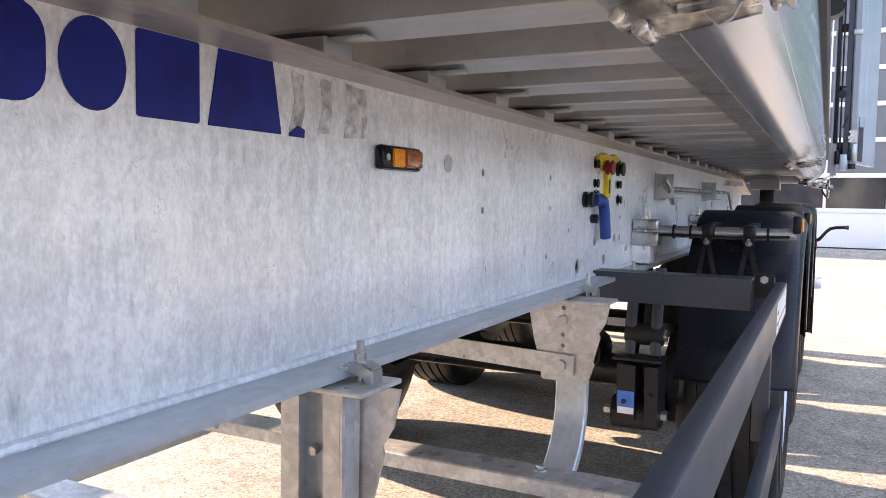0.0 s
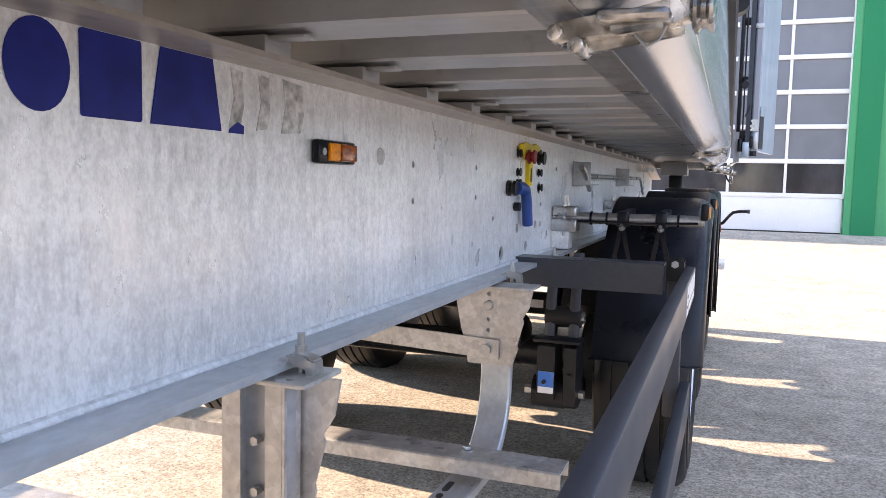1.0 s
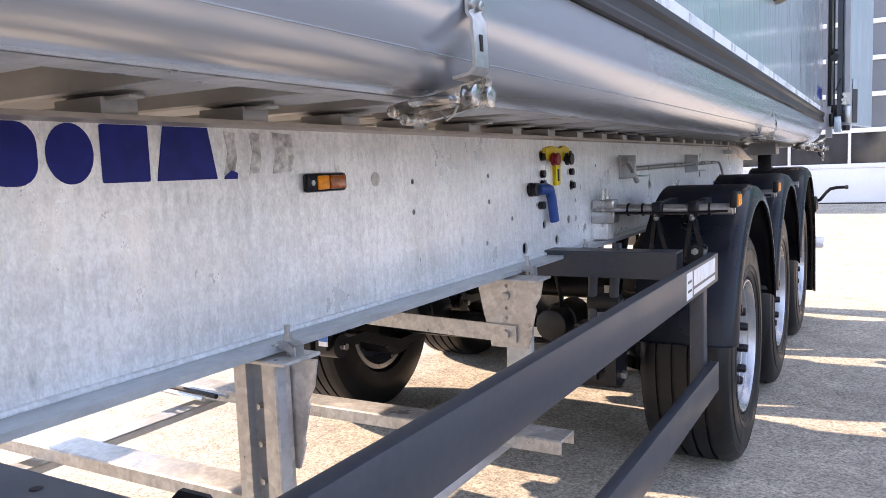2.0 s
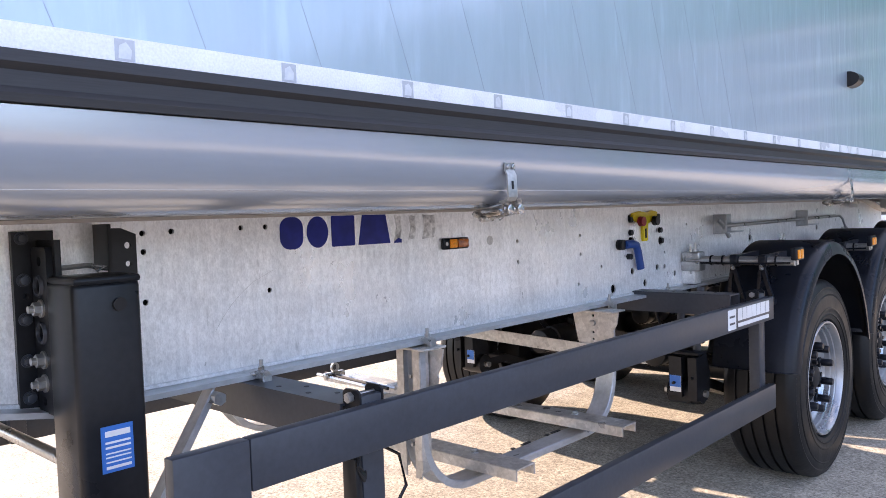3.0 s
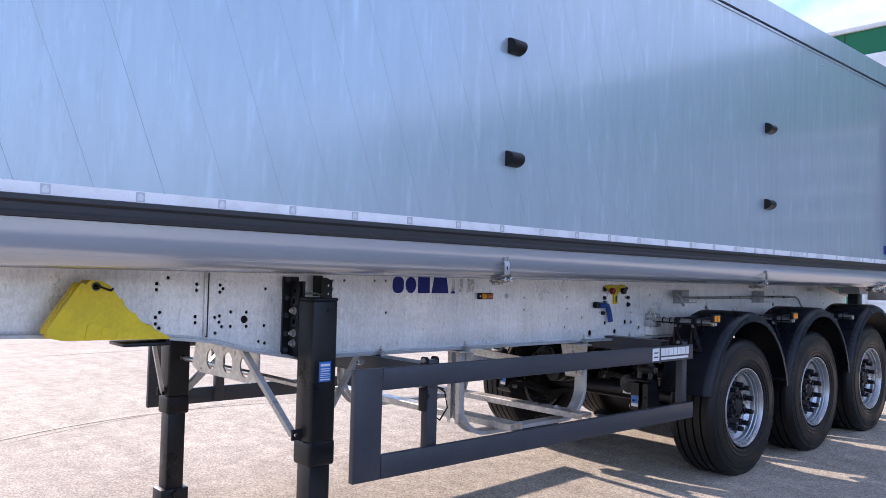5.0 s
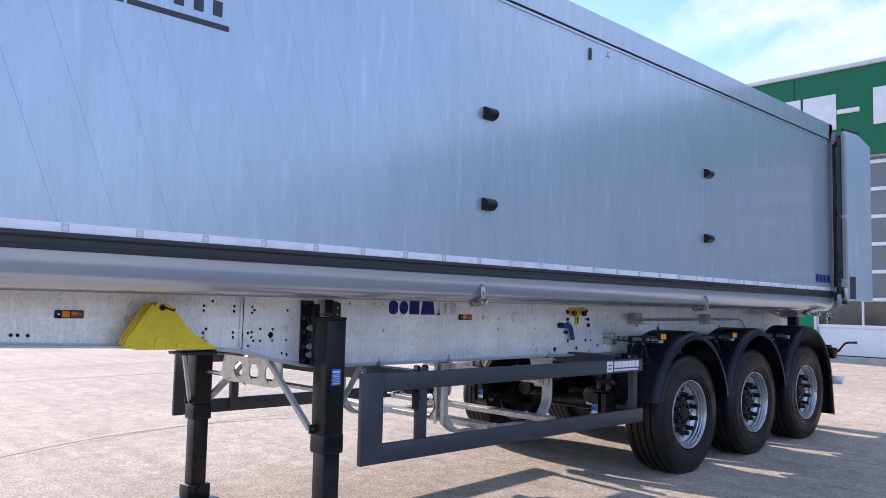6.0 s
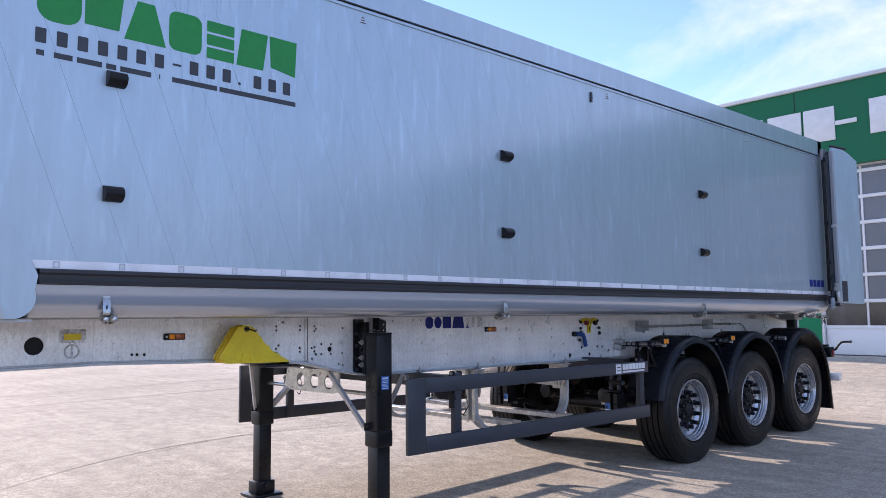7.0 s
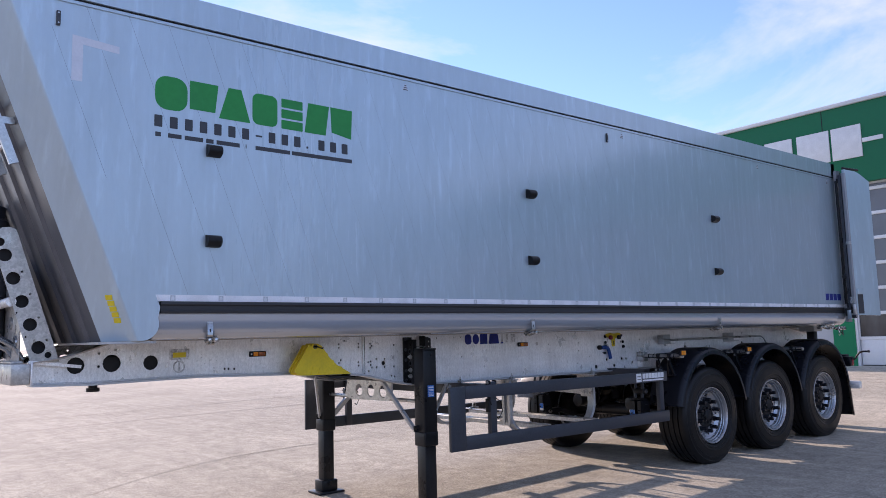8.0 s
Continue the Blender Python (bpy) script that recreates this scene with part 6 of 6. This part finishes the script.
# perforated uprights of the front cylinder frame
def front_upright(x):
    bm = B()
    def line(z):
        return -2.944 - 0.357 * (z - 1.434)
    holes = [(line(1.434 + 0.1427 * k), 1.434 + 0.1427 * k, 0.040) for k in range(5)] + [(line(2.085), 2.085, 0.026), (-2.888, 1.386, 0.02)]
    holes += [(line(z) + 0.055, z + 0.02, 0.007) for z in (1.46, 1.60, 1.745, 1.885)] + [(line(z) - 0.05, z, 0.006) for z in (1.50, 1.65, 1.93)]
    out = [(-2.822, 1.342), (-3.080, 2.14), (-3.092, 2.168), (-3.12, 2.18), (-3.165, 2.175), (-3.235, 2.14), (-2.985, 1.342)]
    plate(bm, out, holes, "x", x - 0.004, x + 0.004, 18)
    box(bm, x - 0.05, x - 0.004, -2.84, -2.832, 1.34, 1.36)
    up = part("frame_upright", bm, GALV_RAW, trailer, "perforated galvanised upright")
    sweep_bm = sweep(B(), [(x - 0.025, -2.835, 1.34), (x - 0.025, -2.835 - 0.355 * 0.79, 2.13)], rect(0.05, 0.006), up=(0, 1, 0))
    part("upright_flange", sweep_bm, GALV, up)
    # dark plate added to stand for the shade seen through the holes
    part("upright_hole_shade", prism(B(), [(-2.84, 1.35), (-2.84 - 0.35 * 0.79, 2.14), (-2.965 - 0.35 * 0.79, 2.14), (-2.965, 1.35)], "x", x - 0.055, x - 0.051), DARK, up)
    part("upright_foot", sweep(B(), [(x + 0.03, -2.70, 1.305), (x + 0.03, -3.0, 1.345)], rect(0.02, 0.02)), GALV, up)
    return up


for x in (WEB + 0.01, mirror(WEB + 0.01)):
    front_upright(x)
part("frame_tube", cyl(B(), (mirror(0.58), -3.10, 1.72), (0.58, -3.10, 1.72), 0.03, 16), GALV, trailer)
for k, (x, dz) in enumerate(((0.48, 0.0), (0.36, 0.03), (0.24, -0.02))):
    part("coupling_hose", sweep(B(), [(x, -3.0, 1.36 + dz), (x, -3.06, 1.44 + dz), (x + 0.02, -3.16, 1.50 + dz), (x + 0.03, -3.24, 1.46 + dz), (x + 0.03, -3.26, 1.38 + dz), (x + 0.02, -3.20, 1.35 + dz)], ring(0.012, 8)), (STEEL, GREY, STEEL)[k], trailer, "short front coupling pipe")
panel = part("frame_panel", box(B(), mirror(0.50), 0.50, -3.035, -3.027, 1.345, 1.98, 0.003), GALV_RAW, trailer, "worn galvanised plate between the uprights")
for k in range(4):
    part("panel_ring", lathe_y((0.40 - 0.16 * (k % 2), -3.036, 1.47 + 0.125 * k), [(0.0, 0.030), (0.010, 0.030), (0.010, 0.040), (0.0, 0.042)]), STEEL, panel)
part("tipping_cylinder", lathe_z((XC, -3.16), [(1.36, 0.0), (1.36, 0.12), (1.40, 0.13), (2.30, 0.13), (2.32, 0.11), (2.40, 0.11), (2.40, 0.0)], 32), GREY, trailer, "grey telescopic tipping cylinder")
part("coupling_bracket", box(B(), 0.14, 0.56, -3.09, -3.02, 1.338, 1.352, 0.003), GALV_RAW, trailer)
part("yellow_tag", box(B(), WEB - 0.05, WEB - 0.045, -3.05, -2.98, 1.78, 1.84), YELLOW, trailer)


# valves, lamps and tools on the beam
def valve_panel():
    bm = B()
    prism(bm, [(2.605, 1.290), (2.65, 1.290), (2.65, 1.375), (2.745, 1.400), (2.75, 1.428), (2.70, 1.436), (2.66, 1.424), (2.63, 1.424), (2.58, 1.434), (2.51, 1.424), (2.505, 1.395), (2.605, 1.375)], "x", WEB, WEB + 0.014)
    bmesh.ops.bevel(bm, geom=list(bm.edges), offset=0.003, segments=2, affect="EDGES")
    v = part("valve_block", bm, YELLOW, trailer, "yellow parking valve block")
    for y, mat in ((2.558, RED_PL), (2.695, BLACK)):
        part("valve_knob", lathe(B(), [(0.0, 0.0), (0.0, 0.010), (0.006, 0.010), (0.009, 0.023), (0.015, 0.024), (0.018, 0.016), (0.024, 0.016), (0.027, 0.023), (0.033, 0.022), (0.035, 0.0)], 18, (WEB + 0.012, y, 1.386)), mat, v, "red push knob" if mat is RED_PL else "black push knob")
    part("valve_slot", box(B(), WEB + 0.0135, WEB + 0.0155, 2.62, 2.635, 1.305, 1.35, 0.0005), DARK, v)
    for y, z in ((2.50, 1.395), (2.765, 1.405), (2.50, 1.335), (2.79, 1.337), (2.80, 1.285), (2.50, 1.30)):
        part("plug", lathe(B(), [(0.0, 0.0), (0.0, 0.014), (0.003, 0.0145), (0.005, 0.009), (0.008, 0.009), (0.010, 0.014), (0.014, 0.013), (0.015, 0.0)], 14, (WEB, y, z)), BLACK, v)
    bm = B()
    sweep(bm, [(WEB + 0.026, 2.405, 1.284), (WEB + 0.028, 2.47, 1.284), (WEB + 0.028, 2.505, 1.276), (WEB + 0.028, 2.522, 1.245), (WEB + 0.028, 2.545, 1.165)], [(0.020 * a, 0.017 * b) for a, b in ring(1, 14)], up=(1, 0, 0))
    part("lever", bm, BLUE_PL, v, "blue angled lever")
    part("lever_boss", lathe(B(), [(0, 0.0), (0, 0.024), (0.010, 0.024), (0.012, 0.018), (0.018, 0.018), (0.020, 0.024), (0.030, 0.023), (0.032, 0.0)], 18, (WEB, 2.392, 1.284)), BLACK, v)
    part("lever_stop", cyl(B(), (WEB, 2.475, 1.225), (WEB + 0.02, 2.475, 1.225), 0.014, 12), BLACK, v)
    return v


valve_panel()


def side_lamp(y):
    lamp = part("side_lamp", box(B(), WEB, WEB + 0.016, y - 0.067, y + 0.066, 1.326, 1.366, 0.006), PLASTIC, trailer, "amber side marker lamp in a black frame")
    part("lamp_lens", box(B(), WEB + 0.012, WEB + 0.021, y - 0.036, y + 0.000, 1.331, 1.361, 0.003), AMBER, lamp, "amber reflector")
    part("lamp_lens", box(B(), WEB + 0.012, WEB + 0.023, y + 0.003, y + 0.058, 1.331, 1.361, 0.004), AMBER_DARK, lamp, "amber lens")
    part("lamp_screw", cyl(B(), (WEB + 0.014, y - 0.051, 1.346), (WEB + 0.018, y - 0.051, 1.346), 0.006, 10), STEEL, lamp)


for y in (1.27, -1.475):
    side_lamp(y)


def stowed_rod():
    for y in (3.52, 4.86):
        holder = part("rod_holder", box(B(), WEB, WEB + 0.006, y - 0.10, y + 0.14, 1.29, 1.40, 0.002), GALV_SMOOTH, trailer, "folded galvanised rod holder")
        part("holder_end", box(B(), WEB + 0.006, WEB + 0.078, y - 0.10, y - 0.094, 1.295, 1.395, 0.002), GALV_SMOOTH, holder)
        part("holder_shelf", box(B(), WEB + 0.006, WEB + 0.078, y - 0.093, y + 0.14, 1.296, 1.302, 0.002), GALV_SMOOTH, holder)
        part("holder_bolt", cyl(B(), (WEB + 0.03, y - 0.106, 1.345), (WEB + 0.03, y - 0.099, 1.345), 0.009, 6), STEEL, holder)
    rod = part("stowed_rod", cyl(B(), (WEB + 0.05, 3.44, 1.335), (WEB + 0.05, 5.45, 1.345), 0.011, 12), STEEL, trailer, "stowed steel crank rod")
    part("rod_handle", sweep(B(), [(WEB + 0.05, 3.36, 1.372), (WEB + 0.055, 3.40, 1.355), (WEB + 0.07, 3.47, 1.275)], ring(0.012, 10)), STEEL, rod)
    part("rod_hook", sweep(B(), [(WEB + 0.05, 5.45, 1.345), (WEB + 0.055, 5.56, 1.345), (WEB + 0.055, 5.63, 1.32), (WEB + 0.06, 5.68, 1.26), (WEB + 0.06, 5.74, 1.24)], ring(0.008, 8)), STEEL, rod)


stowed_rod()


# wheel chock
def wheel_chock():
    x0, x1 = 0.662, 0.765
    ch = thing("wheel_chock", "yellow plastic wheel chock held against the chassis beam", "wheel chock", (0.69, -1.03, 1.17))
    inv = Matrix.Translation((-0.69, 1.03, -1.17))
    out = [(-1.240, 1.185), (-1.240, 1.212), (-1.122, 1.395), (-1.105, 1.412), (-1.06, 1.408), (-1.03, 1.39), (-0.96, 1.30), (-0.90, 1.245), (-0.77, 1.172), (-0.80, 1.170), (-1.20, 1.176)]
    bm = B()
    plate(bm, out, [(-1.085, 1.387, 0.013)], "x", x0, x1, 16)
    body_part = part("chock_body", bm, YELLOW, ch)
    body_part.matrix_basis = inv
    for k, y in enumerate((-1.09, -1.03, -0.97)):
        bm = B()
        prism(bm, [(y - 0.03, 1.18), (y + 0.022, 1.176), (y + 0.016, 1.232 - 0.012 * abs(k - 0.5)), (y, 1.245 - 0.02 * k), (y - 0.022, 1.235 - 0.012 * k)], "x", x1, x1 + 0.006)
        r = part("rib", bm, YELLOW, ch)
        r.matrix_basis = inv
    r = part("eyelet", lathe(B(), [(0, 0.012), (0.006, 0.012), (0.006, 0.017), (0, 0.017)], 20, (x1 - 0.002, -1.085, 1.387)), GREY, ch)
    r.matrix_basis = inv
    r = part("retaining_pin", sweep(B(), [(x1 - 0.02, -1.085, 1.387), (x1 + 0.012, -1.075, 1.388), (x1 + 0.014, -1.05, 1.378), (x1 + 0.012, -1.03, 1.372), (x1 + 0.005, -1.02, 1.38)], ring(0.0045, 8)), BLACK, ch)
    r.matrix_basis = inv
    # raised ridges down the steep face, steps on the ramp
    for xa, xb in ((x0 + 0.001, x0 + 0.024), (x0 + 0.040, x0 + 0.063), (x0 + 0.079, x1 - 0.001)):
        ridge = prism(B(), [(-1.239, 1.198), (-1.239, 1.213), (-1.123, 1.394), (-1.134, 1.401), (-1.142, 1.398), (-1.254, 1.222), (-1.256, 1.200)], "x", xa, xb)
        r = part("ridge", ridge, YELLOW, ch)
        r.matrix_basis = inv
    for ya, za in ((-0.985, 1.331), (-0.930, 1.272), (-0.860, 1.222)):
        step = prism(B(), [(ya - 0.030, za + 0.004), (ya + 0.006, za + 0.008), (ya + 0.016, za - 0.010), (ya + 0.012, za - 0.022), (ya - 0.020, za - 0.010)], "x", x0 + 0.012, x1 - 0.008)
        r = part("ramp_step", step, YELLOW, ch)
        r.matrix_basis = inv
    part("chock_tray", box(B(), 0.60, 0.768, -0.97, -0.775, 1.142, 1.1565, 0.003), BLACK, trailer, "black chock tray under the flange")
    part("tray_lip", box(B(), 0.60, 0.768, -0.795, -0.779, 1.157, 1.169, 0.002), BLACK, trailer)
    part("chock_cradle", box(B(), WEB, 0.665, -1.22, -0.90, 1.20, 1.235), GALV, trailer)
    part("chock_hook", box(B(), WEB, 0.665, -1.115, -1.06, 1.36, 1.395), STEEL, trailer)


wheel_chock()
